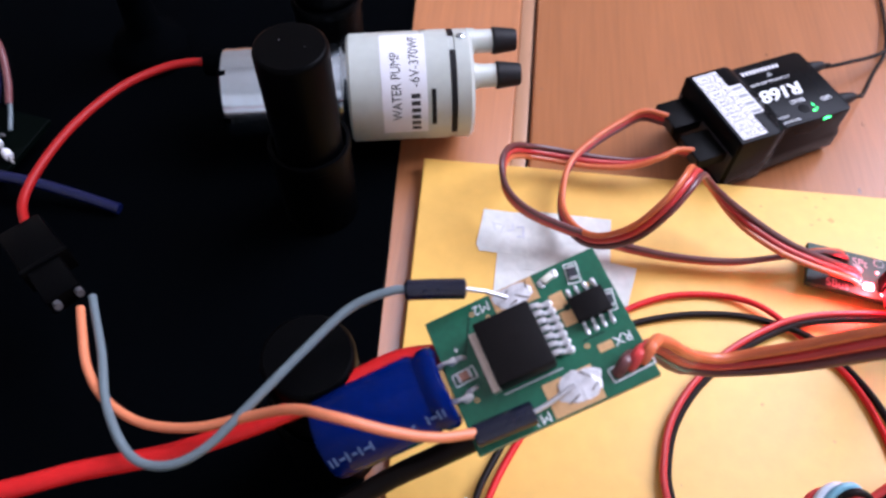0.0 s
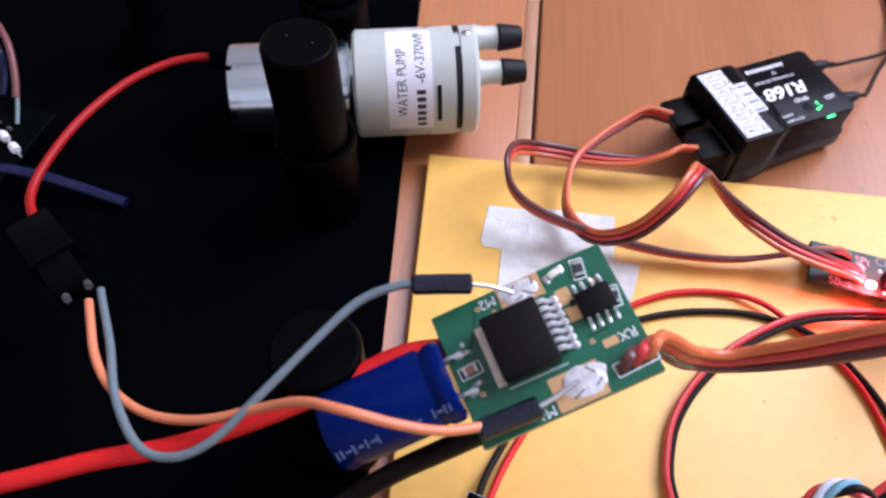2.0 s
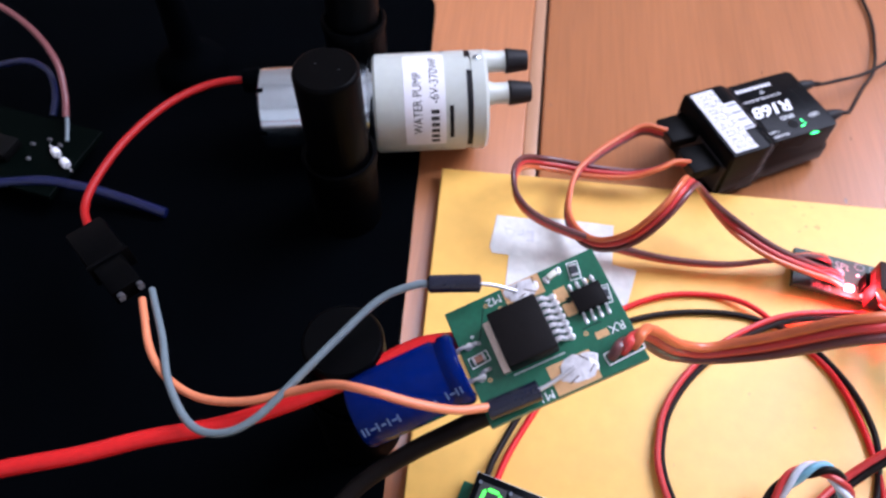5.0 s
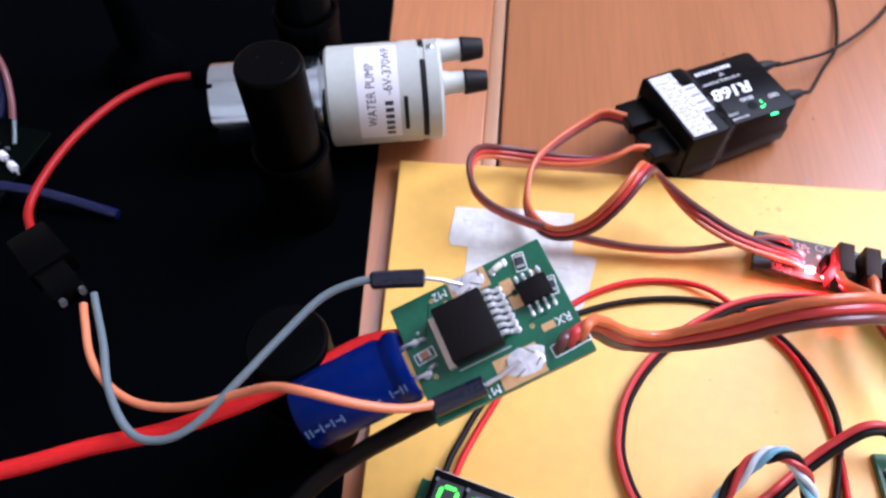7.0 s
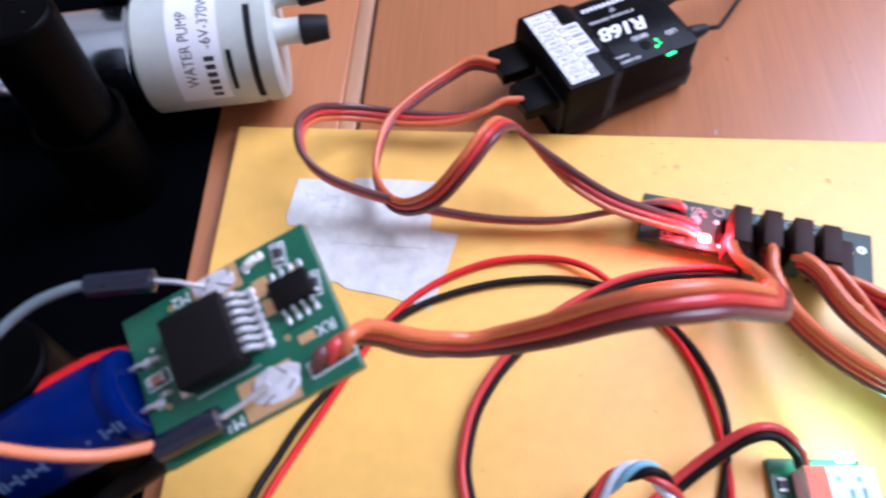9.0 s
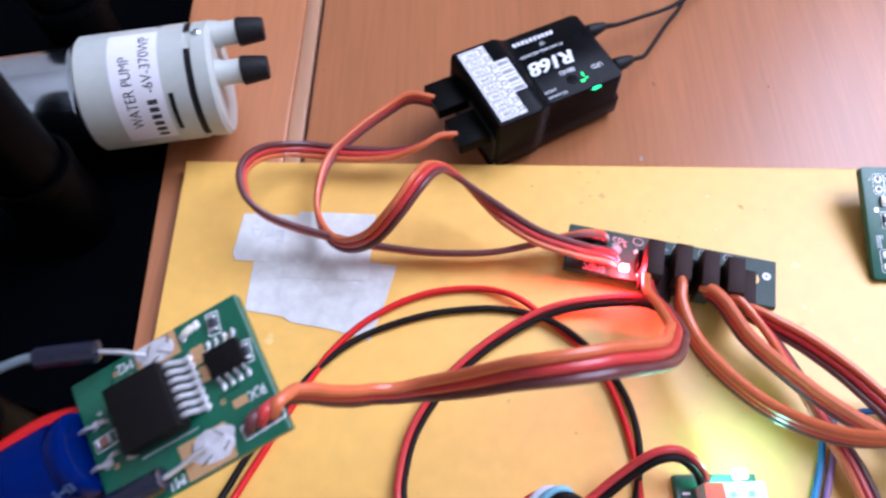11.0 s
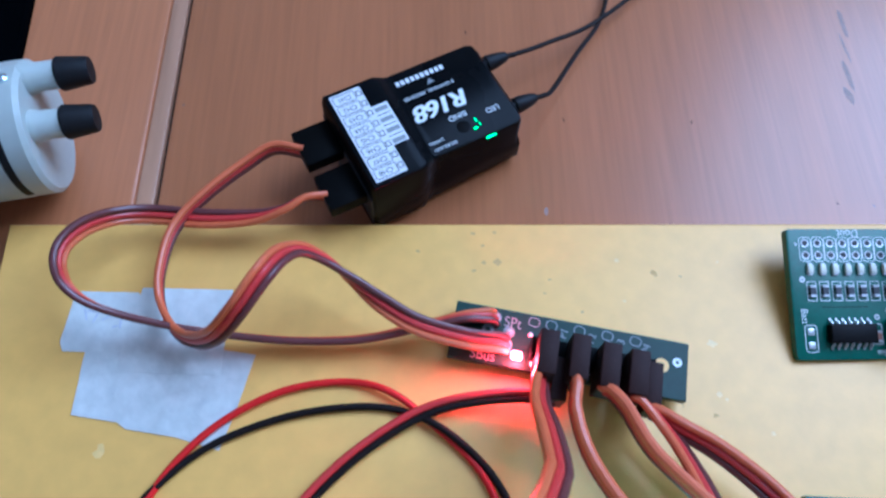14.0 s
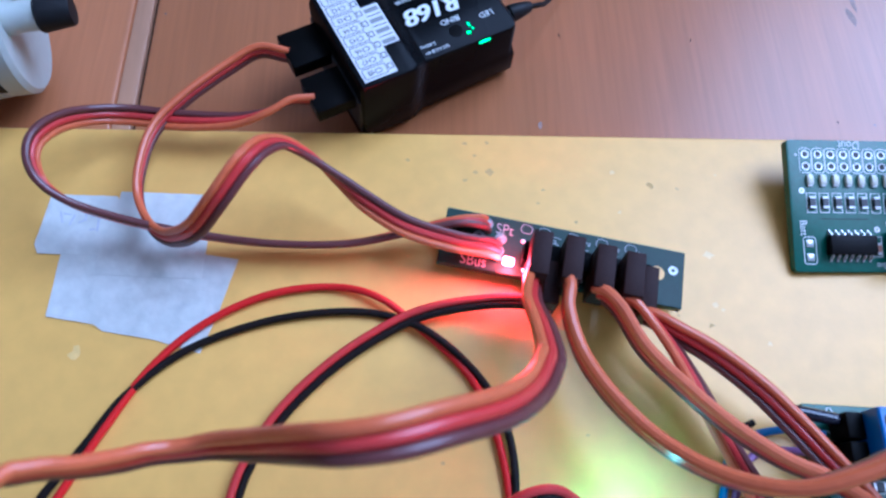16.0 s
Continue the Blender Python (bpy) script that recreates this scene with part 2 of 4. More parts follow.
def rounded(w, h, r, n=5):
    """The outline of a w by h rectangle with round corners, about its middle."""
    pts = []
    for cx, cy, a0 in ((w / 2 - r, h / 2 - r, 0), (-w / 2 + r, h / 2 - r, 90), (-w / 2 + r, -h / 2 + r, 180), (w / 2 - r, -h / 2 + r, 270)):
        for k in range(n + 1):
            a = radians(a0 + 90 * k / n)
            pts.append((cx + r * math.cos(a), cy + r * math.sin(a)))
    return pts


def curve_through(points, steps=8):
    """A smooth line through the points."""
    p = [Vector(q) for q in points]
    p = [2 * p[0] - p[1], *p, 2 * p[-1] - p[-2]]
    out = []
    for a, b, c, d in zip(p, p[1:], p[2:], p[3:]):
        for k in range(steps):
            s = k / steps
            out.append(0.5 * (2 * b + (c - a) * s + (2 * a - 5 * b + 4 * c - d) * s * s + (3 * b - a - 3 * c + d) * s**3))
    return out + [p[-2]]


def tube(line, r, seg=10, bm=None):
    """A round wire along a line, with closed ends."""
    bm = bm or bmesh.new()
    rings, side = [], None
    for k, q in enumerate(line):
        way = (line[min(k + 1, len(line) - 1)] - line[max(k - 1, 0)]).normalized()
        if side is None:
            side = way.cross(Vector((0, 0, 1)) if abs(way.z) < 0.9 else Vector((1, 0, 0)))
        side = (side - way * side.dot(way)).normalized()
        up = way.cross(side)
        rr = r(k / (len(line) - 1)) if callable(r) else r
        rings.append([bm.verts.new(q + rr * (math.cos(a) * side + math.sin(a) * up)) for a in (2 * math.pi * n / seg for n in range(seg))])
    for lo, hi in zip(rings, rings[1:]):
        for n in range(seg):
            bm.faces.new((lo[n], lo[(n + 1) % seg], hi[(n + 1) % seg], hi[n]))
    bm.faces.new(rings[0])
    bm.faces.new(rings[-1])
    bmesh.ops.recalc_face_normals(bm, faces=bm.faces)
    return bm


def strands(line, gap, ups):
    """Lines side by side along a middle line; ups: the degrees by which the ribbon stands on edge, from start to end."""
    n = len(line) - 1
    lines = [[] for _ in gap]
    for k, q in enumerate(line):
        way = (line[min(k + 1, n)] - line[max(k - 1, 0)]).normalized()
        s = k / n * (len(ups) - 1)
        i = min(int(s), len(ups) - 2)
        lean = radians(ups[i] + (ups[i + 1] - ups[i]) * (s - i))
        flat = way.cross(Vector((0, 0, 1)))
        flat = flat.normalized() if flat.length > 1e-4 else Vector((1, 0, 0))
        side = math.cos(lean) * flat + math.sin(lean) * flat.cross(way)
        for out, g in zip(lines, gap):
            out.append(q + g * side)
    return lines


def ribbon(name, points, mats, r, ups, label, gap=None, steps=8, group="", category="cable"):
    """A flat cable of side-by-side wires as one thing."""
    line = curve_through(points, steps)
    count = len(mats)
    gap = gap or [(k - (count - 1) / 2) * r * 1.92 for k in range(count)]
    top = thing(name, None, label, category, group)
    for each, mat in zip(strands(line, gap, ups), mats):
        part("wire", tube(each, r), mat, top)
    return top


def wire(name, points, r, mat, label, steps=8, group="", seg=12):
    top = thing(name, None, label, "wire", group)
    part("insulation", tube(curve_through(points, steps), r, seg), mat, top)
    return top


def lettering(text, size, mat, parent, m, width=1.0, name="lettering", thick=0.02, bold=0.0, slant=0.0, space=1.0):
    """Raised print of the built-in font, in the plane of m, about its middle."""
    data = bpy.data.curves.new(name, "FONT")
    data.body, data.size, data.align_x, data.align_y, data.extrude, data.offset, data.shear, data.space_character = text, size * MM, "CENTER", "CENTER", thick * MM, bold * MM, slant, space
    ob = bpy.data.objects.new(name, data)
    scene.collection.objects.link(ob)
    mesh = bpy.data.meshes.new_from_object(ob.evaluated_get(bpy.context.evaluated_depsgraph_get()))
    bpy.data.objects.remove(ob)
    mesh.materials.clear()
    mesh.materials.append(mat)
    for v in mesh.vertices:
        v.co.x *= width
    out = new(name, mesh)
    out.parent = parent
    out.matrix_local = m
    return out


def bar(size, mat, parent, m, name="print_bar"):
    return part(name, box((size[0], size[1], 0.04)), mat, parent, m=m, smooth=False)


def outline_print(w, h, r, line, mat, parent, m, name="printed_outline"):
    """A thin printed rounded frame."""
    bm = bmesh.new()
    out, inn = rounded(w, h, r), rounded(w - 2 * line, h - 2 * line, max(0.05, r - line))
    a = [bm.verts.new((x, y, 0.02)) for x, y in out]
    b = [bm.verts.new((x, y, 0.02)) for x, y in inn]
    for k in range(len(a)):
        j = (k + 1) % len(a)
        bm.faces.new((a[k], a[j], b[j], b[k]))
    return part(name, bm, mat, parent, m=m, smooth=False)


# ---------------------------------------------------------------- room
def slab(name, lo, hi, mat, label, category):
    size, mid = [(b - a) * 1000 for a, b in zip(lo, hi)], [(a + b) * 500 for a, b in zip(lo, hi)]
    return tagged(part(name, box(size, mid), mat, smooth=False), label, category, kind="structure")


x0, x1, y0, y1 = *ROOM_X, *ROOM_Y
slab("floor", (x0, y0, FLOOR_Z - 0.1), (x1, y1, FLOOR_Z), FLOOR_TILE, "plain brown tiled floor under the table", "floor")
slab("ceiling", (x0, y0, CEIL_Z), (x1, y1, CEIL_Z + 0.1), CEILING_PAINT, "plain white painted ceiling", "ceiling")
slab("wall_west", (x0 - 0.15, y0, FLOOR_Z), (x0, y1, CEIL_Z), WALL_PAINT, "plain painted wall", "wall")
slab("wall_east", (x1, y0, FLOOR_Z), (x1 + 0.15, y1, CEIL_Z), WALL_PAINT, "plain painted wall", "wall")
slab("wall_south", (x0, y0 - 0.15, FLOOR_Z), (x1, y0, CEIL_Z), WALL_PAINT, "plain painted wall", "wall")
north = thing("wall_north", None, "painted wall with a bright window", "wall", kind="structure")
for lo, hi in (((x0, FLOOR_Z), (WIN_X[0], CEIL_Z)), ((WIN_X[1], FLOOR_Z), (x1, CEIL_Z)), ((WIN_X[0], FLOOR_Z), (WIN_X[1], WIN_Z[0])), ((WIN_X[0], WIN_Z[1]), (WIN_X[1], CEIL_Z))):
    size = ((hi[0] - lo[0]) * 1000, 150, (hi[1] - lo[1]) * 1000)
    part("wall_section", box(size, ((lo[0] + hi[0]) * 500, y1 * 1000 + 75, (lo[1] + hi[1]) * 500)), WALL_PAINT, north, smooth=False)

# ---------------------------------------------------------------- table
SEAM_TURN = 2.6
table = thing("table", at(0, 0, 0), "varnished reddish-brown wooden table top with a pale board joint", "table")
turned = at(9.4, 105, 0, 0, 0, SEAM_TURN)
part("board", box((420, 900, 24), (-212.2, 0, -12), 1.0), WOOD, table, "narrower varnished edge board", m=turned)
part("board", box((900, 900, 24), (452.0, 0, -12), 1.0), WOOD, table, m=turned)
part("joint_strip", box((3.4, 900, 20), (-0.5, 0, -10.6), 0.3), WOOD_EDGE, table, "pale worn joint edge", m=turned)
part("joint_gap", box((0.78, 898, 10), (1.6, 0, -7.2)), DARK_GAP, table, m=turned)
for x, y, w, h, turn in ((86.6, 108.2, 0.9, 2.0, -8), (156.2, 160.2, 1.3, 9.6, 3), (155.3, 153.2, 0.7, 8.5, 8), (154.3, 145.6, 1.3, 9.0, 6), (153.5, 140.0, 1.6, 5.0, 15), (145.4, 113.0, 0.5, 0.6, 0), (152.8, 112.9, 0.6, 0.7, 20), (90.9, 129.9, 0.3, 1.4, 15), (12.4, 129, 0.7, 0.7, 30), (70, 152, 0.3, 1.2, 12), (118, 131, 0.3, 1.0, -5)):
    bm = bmesh.new()
    ring = [bm.verts.new((w * random.uniform(0.6, 1.1) / 2 * math.cos(a), h * random.uniform(0.8, 1.1) / 2 * math.sin(a), 0)) for a in (0.63 * k for k in range(10))]
    bm.faces.new(ring)
    part("scratch", bm, DARK_GAP if w < 0.6 else GREY_SCUFF, table, m=at(x, y, 0.012 + 0.0002 * (y % 20), 0, 0, turn), smooth=False)
for x, y in ((-380, -300), (860, -300), (-380, 500), (860, 500)):
    part("leg", box((60, 60, 726), (x, y, -387), 3), WOOD, table)

# ---------------------------------------------------------------- yellow board
yellow = thing("yellow_board", at(-12.3, 98.3, 0), "yellow painted thin wooden board lying on the table", "board")
bm = prism([(0, 0), (14.9, -182), (300, -176), (300, 15.5)], 0.0, 4.0, 0.5)
part("panel", bm, YELLOW, yellow)
rng = random.Random(4)


def speck(x, y, r, mat):
    bm = bmesh.new()
    ring = [bm.verts.new((r * rng.uniform(0.5, 1.3) * math.cos(a), r * rng.uniform(0.4, 1.2) * math.sin(a), 0.02)) for a in (0.7 * k for k in range(9))]
    bm.faces.new(ring)
    return part("paint_fleck", bm, mat, yellow, m=at(x + 12.3, y - 98.3, 4.004), smooth=False)


for x, y, r, mat in ((105.3, 94.2, 0.7, YELLOW_DIRT), (76.5, 95.0, 0.8, YELLOW_DIRT), (73.8, 98.2, 0.35, YELLOW_DIRT), (114.3, 81.2, 0.9, PALE_SPECK), (13.1, 59.0, 1.1, PALE_SPECK),
                     (72.3, 93.1, 0.5, YELLOW_DIRT), (74.1, 94.8, 0.45, YELLOW_DIRT), (99.4, 71.2, 0.4, PALE_SPECK), (114.5, 72.2, 0.5, PALE_SPECK), (113.4, 68.6, 0.5, YELLOW_DIRT), (86, 92, 0.3, YELLOW_DIRT), (62, 96.5, 0.4, YELLOW_DIRT), (58, 50, 0.4, YELLOW_DIRT), (70, 45, 0.35, YELLOW_DIRT), (98.6, 96.3, 0.5, PALE_SPECK), (71.9, 100.6, 0.5, YELLOW_DIRT), (76.0, 101.0, 0.35, YELLOW_DIRT), (85.1, 89.3, 0.3, YELLOW_DIRT), (110.1, 93.8, 0.3, YELLOW_DIRT), (117.4, 97.0, 0.3, PALE_SPECK), (91.7, 86.0, 0.35, YELLOW_DIRT), (115.6, 71.4, 0.4, PALE_SPECK), (122.8, 65.9, 0.4, PALE_SPECK), (94.4, 57.1, 0.35, YELLOW_DIRT), (92.0, 50.0, 0.3, YELLOW_DIRT), (113.7, 65.1, 0.4, PALE_SPECK), (99.4, 88.5, 0.35, PALE_SPECK), (43, 33, 0.3, YELLOW_DIRT), (108.0, 70.0, 0.3, YELLOW_DIRT)):
    speck(x, y, r, mat)

# ---------------------------------------------------------------- paper pieces
def crumple(x, y):
    """The height of the wrinkled paper over the board."""
    folds = sum(max(0.0, 1 - abs(math.cos(a) * (x - 20) + math.sin(a) * (y - 72) - c) / 0.7) for a, c in ((1.45, 3.6), (1.75, -2.8), (0.15, -6.5), (0.5, 8.0)))
    return 0.22 * abs(noise.noise(Vector((0.22 * x, 0.22 * y, 0.3)))) + 0.10 * abs(noise.noise(Vector((0.7 * x, 0.7 * y, 5)))) + 0.10 * folds


def paper(points, z, label):
    cx, cy = sum(p[0] for p in points) / len(points), sum(p[1] for p in points) / len(points)
    top = thing("paper_piece", at(cx, cy, z), label, "paper", "paper pieces on the yellow board")
    bm = bmesh.new()
    bm.faces.new([bm.verts.new((x - cx, y - cy, 0)) for x, y in points])
    bmesh.ops.recalc_face_normals(bm, faces=bm.faces)
    for axis in ((1, 0, 0), (0, 1, 0)):
        for k in range(-19, 20):
            bmesh.ops.bisect_plane(bm, geom=bm.verts[:] + bm.edges[:] + bm.faces[:], plane_co=[0.9 * k * c for c in axis], plane_no=axis)
    for v in bm.verts:
        v.co.z = crumple(v.co.x + cx, v.co.y + cy) + 0.05
    bmesh.ops.solidify(bm, geom=bm.faces[:], thickness=0.05)
    part("sheet", bm, PAPER, top)
    return top


p_a = paper([(14.2, 87.0), (29.9, 87.3), (30.0, 72.0), (12.6, 71.8)], 4.115, "white masking paper scrap stuck on the yellow board")
p_b = paper([(2.9, 85.8), (13.6, 86.1), (14.4, 85.2), (14.8, 75.2), (3.2, 75.0), (2.4, 76.6)], 4.062, "white paper scrap with faded pencil marks")
p_c = paper([(6.9, 75.6), (22, 75.6), (29.6, 76.4), (35.4, 75.8), (33.6, 66.5), (31.8, 59.8), (24.5, 61.6), (16.3, 62.6), (14.8, 63.6), (7.2, 64.5)], 4.01, "larger creased white paper scrap with torn edges")
for k, (x, y, w, h, a) in enumerate(((-3.0, 1.0, 0.3, 2.2, 20), (-2.2, 1.6, 1.4, 0.3, -10), (-1.2, 0.6, 0.3, 2.0, -15), (0.4, 0.4, 1.2, 0.3, 30), (0.9, 1.3, 0.3, 1.6, 10), (3.2, 0.2, 0.35, 3.0, 5), (2.4, 1.5, 1.5, 0.3, 10), (2.6, -0.9, 1.3, 0.3, 15))):
    bar((w, h), INK, p_b, at(x, y, 0.13 + crumple(8.5 + x, 80.6 + y), 0, 0, a), "pencil_mark")

# ---------------------------------------------------------------- black base with posts
base = thing("black_stand", at(0, 0, 0), "black plastic base plate with upright tubular posts on the table", "stand")
plate = [(-9.5, 16), (-25.2, 161.5), (-25.8, 164.5), (-27.4, 166.6), (-30.0, 167.4), (-240, 161), (-230, -120), (3.5, -110)]
part("base_plate", prism(plate, 0.05, 2.2, 0.6), BLACK_PLATE, base, "thin matt black plate with a rounded corner")
POSTS = {"front": (-32.0, 82.3), "back": (-39.8, 126.8), "near": (-16.6, 31.4)}
for key, (x, y) in POSTS.items():
    bm = lathe([(0, 0), (7.8, 0), (7.8, 18.6), (8.1, 19.0), (8.1, 20.8), (7.9, 21.2), (7.2, 21.2), (7.0, 20.8), (6.85, 12.0), (0, 12.0)], 48)
    part("socket", bm, BLACK_SATIN, base, m=at(x, y, 2.1))
    tall = 24.0 if key == "near" else 32.1
    bm = lathe([(0, 0), (6.5, 0), (6.5, tall - 0.9), (6.3, tall - 0.3), (5.9, tall), (0, tall)], 48)
    part("post", bm, BLACK_SATIN, base, m=at(x, y, 14.0))
    # Two tiny grey dots stand in for the glints on a post top.
    for dx in (-2.2, 2.6) if key != "near" else ():
        part("glint_dot", lathe([(0, 0), (0.16, 0), (0.1, 0.06), (0, 0.07)], 10), DULL_METAL, base, m=at(x + dx, y + 0.6 - 0.2 * dx, 46.1))
bm = lathe([(0, 0), (9.5, 0), (9.5, 3), (8.5, 5), (5.5, 7), (4.2, 9), (3.4, 20), (3.0, 42), (2.4, 43), (0, 43.2)], 32)
part("stalk", bm, BLACK_PLATE, base, "tapered black stalk on a round foot", m=at(-86, 123, 2.1))

# ---------------------------------------------------------------- water pump
pump = thing("water_pump", frame_of((-56.4, 100.3, 14.1), (1, 0.245, 0), (-0.245, 1, 0)) @ Matrix.Diagonal((0.953, 0.96, 0.96, 1)), "small water pump with steel motor and milky nylon head", "pump")
along = Matrix.Rotation(radians(90), 4, "Y")
part("motor", lathe([(0, 0), (9.2, 0), (10.2, 0.8), (10.3, 1.4), (10.3, 26.5), (10.1, 27.4), (0, 27.4)], 48), STEEL, pump, "bright steel motor can", m=along)
for a in (40, 100, 160):
    part("motor_slot", box((1.6, 1.2, 0.3), (1.1, 0, 0)), BLACK_PLATE, pump, m=Matrix.Rotation(radians(a - 20), 4, "X") @ at(0, 0, 10.15))
part("end_cap", lathe([(0, -3.6), (2.6, -3.6), (2.9, -3.2), (3.0, 0.1), (0, 0.1)], 24), BLACK_PLATE, pump, "black motor end cap", m=along @ at(-7, 3.0, 0))
head = part("pump_head", lathe([(0, 28.2), (11.6, 28.2), (12.2, 28.8), (12.25, 41.5), (12.25, 44.4), (12.1, 44.5), (12.1, 44.8), (12.3, 44.9), (12.35, 50.8), (12.0, 50.9), (12.0, 52.2), (12.3, 52.3), (12.3, 55.4), (11.5, 56.2), (0, 56.4)], 64), NYLON, pump, "milky white nylon pump head", m=along)
part("motor_flange", lathe([(10.2, 27.0), (11.2, 27.0), (11.4, 27.4), (11.4, 28.3), (10.2, 28.3)], 48), STEEL, pump, m=along)
for xx, a, w, ln in ((47.0, 19, 1.0, 8.3), (51.6, 31, 1.3, 19.9), (51.6, 112, 1.2, 4.0), (45.6, 125, 0.9, 2.0)):
    bm = bmesh.new()
    rows = []
    n = 10
    for k in range(n + 1):
        t = radians(a) + (k / n - 0.5) * ln / 11.9
        rows.append([bm.verts.new((xx + s * w / 2, -math.cos(t) * r, math.sin(t) * r)) for s, r in ((-1, 11.4), (-1, 12.42), (1, 12.42), (1, 11.4))])
    for lo, hi in zip(rows, rows[1:]):
        for k in range(4):
            bm.faces.new((lo[k], lo[(k + 1) % 4], hi[(k + 1) % 4], hi[k]))
    bmesh.ops.recalc_face_normals(bm, faces=bm.faces)
    part("gasket_slot", bm, BLACK_RUBBER, pump, "black gasket in a slot")
for yy, zz, ln in ((4.6, 8.2, 6.6), (-4.2, 5.8, 6.8)):
    noz = part("nozzle", lathe([(0, 55.5), (3.1, 55.5), (2.9, 57.2), (2.6, 57.8), (2.6, 62.5), (0, 62.5)], 28), NYLON, pump, m=at(0, yy, zz) @ along)
    part("cap", lathe([(0, 61.4), (2.85, 61.4), (3.1, 61.8), (2.5, 66.6), (2.3, 67.0), (0, 67.1)], 28), BLACK_RUBBER, noz, "black rubber cap")
part("screw", lathe([(0, 0), (1.0, 0), (1.0, 0.5), (0.6, 0.8), (0, 0.8)], 16), STEEL, pump, m=Matrix.Rotation(radians(-8), 4, "X") @ at(53.8, 0, 12.1))


def bent(ob, r):
    """Wraps a flat print in the head's x-z plane over a cylinder of radius r about x."""
    for v in ob.data.vertices:
        a, h = v.co.y / (r * MM), v.co.z
        rr = r * MM + h
        v.co.y, v.co.z = rr * math.sin(a), rr * math.cos(a)
    return ob


def grid_plate(w, h, nx, ny, z, thick):
    bm = box((w, h, thick), (0, 0, z))
    bmesh.ops.subdivide_edges(bm, edges=[e for e in bm.edges if abs((e.verts[0].co - e.verts[1].co).y) > 0.5 * h], cuts=ny, use_grid_fill=True)
    return bm


label_turn = Matrix.Rotation(radians(42), 4, "X")
lab = part("label", grid_plate(10.0, 26.0, 1, 28, 0.03, 0.06), STICKER, pump, "white printed sticker")
bent(lab, 12.26)
lab.matrix_local = label_turn @ at(40.6, 0, 0)
for txt, xx, yy, sz, wd in (("WATER PUMP", -1.7, -1.2, 3.1, 0.80), ("-6V-370WP", 2.4, 5.0, 3.1, 0.86)):
    o = lettering(txt, sz, PRINT, lab, Matrix(), wd)
    for v in o.data.vertices:
        v.co = Vector((-v.co.y + xx * MM, v.co.x + yy * MM, v.co.z + 0.075 * MM))
    bent(o, 12.26)
for k in range(6):
    o = part("print_bar", box((2.0, 1.0, 0.03), (2.4, -11.4 + 1.62 * k, 0.08)), PRINT, lab, smooth=False)
    bent(o, 12.26)

wire("motor_wire", [(-56.5, 102.2, 20.8), (-60.8, 102.4, 21.0), (-67.8, 99.0, 21.4), (-74.3, 90.9, 22), (-78.6, 79.0, 22.5), (-80.3, 67.8, 22.3), (-79.6, 59.6, 22), (-74.6, 52.8, 23)], 0.87, WIRE_DEEP, "thick red wire from the pump motor to a black connector", seg=14)

# ---------------------------------------------------------------- black connector with jumper wires
conn = thing("wire_connector", frame_of((-72.0, 50.2, 25.5), (14.5, -11.5, 3), (11, 14, 0)), "black two-part wire connector held up by its wires", "connector")
part("housing", box((11.5, 7.6, 4.2), (3.0, 0, 0), 0.7), BLACK_SATIN, conn)
part("collar", box((1.0, 8.0, 4.6), (9.3, 0, 0), 0.2), BLACK_SATIN, conn)
part("plug", box((8.5, 5.6, 3.2), (14, -0.4, 0.4), 0.4), BLACK_SATIN, conn)
for yy in (-2.0, 1.6):
    part("crimp", tube([Vector((17.5, yy, 0.8)), Vector((19.6, yy, 1.1))], 0.62), DULL_METAL, conn)

grey = thing("grey_jumper_wire", None, "grey jumper wire with black sleeve soldered to the motor driver", "wire")
part("insulation", tube(curve_through([(-53.6, 39.0, 30.4), (-51.6, 36.0, 31), (-47.0, 29.3, 32.5), (-42.3, 21.5, 34), (-36.4, 15.5, 35), (-31.1, 14.4, 36), (-26.2, 16.8, 37.5), (-21.2, 22.9, 40), (-16.4, 29.6, 42), (-11.3, 36.0, 44), (-6.3, 38.9, 45), (-3.4, 39.5, 45)]), 0.62, 12), WIRE_GREY, grey)
part("sleeve", tube([Vector(p) for p in ((-4.6, 39.3, 45.0), (-4.2, 39.4, 45.0), (-3.6, 39.5, 45), (-1.0, 40.0, 45.1), (2.6, 40.6, 45.2), (3.2, 40.7, 45.2), (3.5, 40.75, 45.2))], lambda s: 0.8 if s in (0.0, 1.0) else 1.4, 18), HEATSHRINK, grey, "black shiny sleeve")
part("pin", tube([Vector((3.3, 40.7, 45.2)), Vector((6.0, 40.9, 44.9)), Vector((8.9, 41.0, 44.0))], 0.3), TIN, grey, "bare tinned pin")
peach = thing("orange_jumper_wire", None, "orange jumper wire with black sleeve soldered to the motor driver", "wire")
part("insulation", tube(curve_through([(-54.0, 36.4, 31.2), (-52.0, 33.2, 32), (-48.1, 26.9, 32.5), (-43.0, 22.4, 33), (-36.4, 19.9, 34), (-28.4, 19.7, 36.5), (-20.7, 21.2, 40), (-14.7, 21.4, 44), (-9.0, 20.3, 46.5), (-2.7, 20.2, 45), (2.8, 21.3, 42.3), (8.0, 23.6, 40.2)]), 0.66, 12), WIRE_PEACH, peach)

# ---------------------------------------------------------------- motor driver board
DRV = frame_of((-1.6, 37.4, 40.0), (20.8, 11.4, 7.0), (-10.7, 15.4, 2.0))
DL, DW = 24.9, 18.9


def drv(a, b, h=0.0):
    """A place on the driver board: along, down from its far edge, above."""
    return (DRV @ Vector((a * MM, -b * MM, h * MM))) / MM


driver = thing("motor_driver_board", DRV, "small green motor driver circuit board held up by its wires", "circuit board")


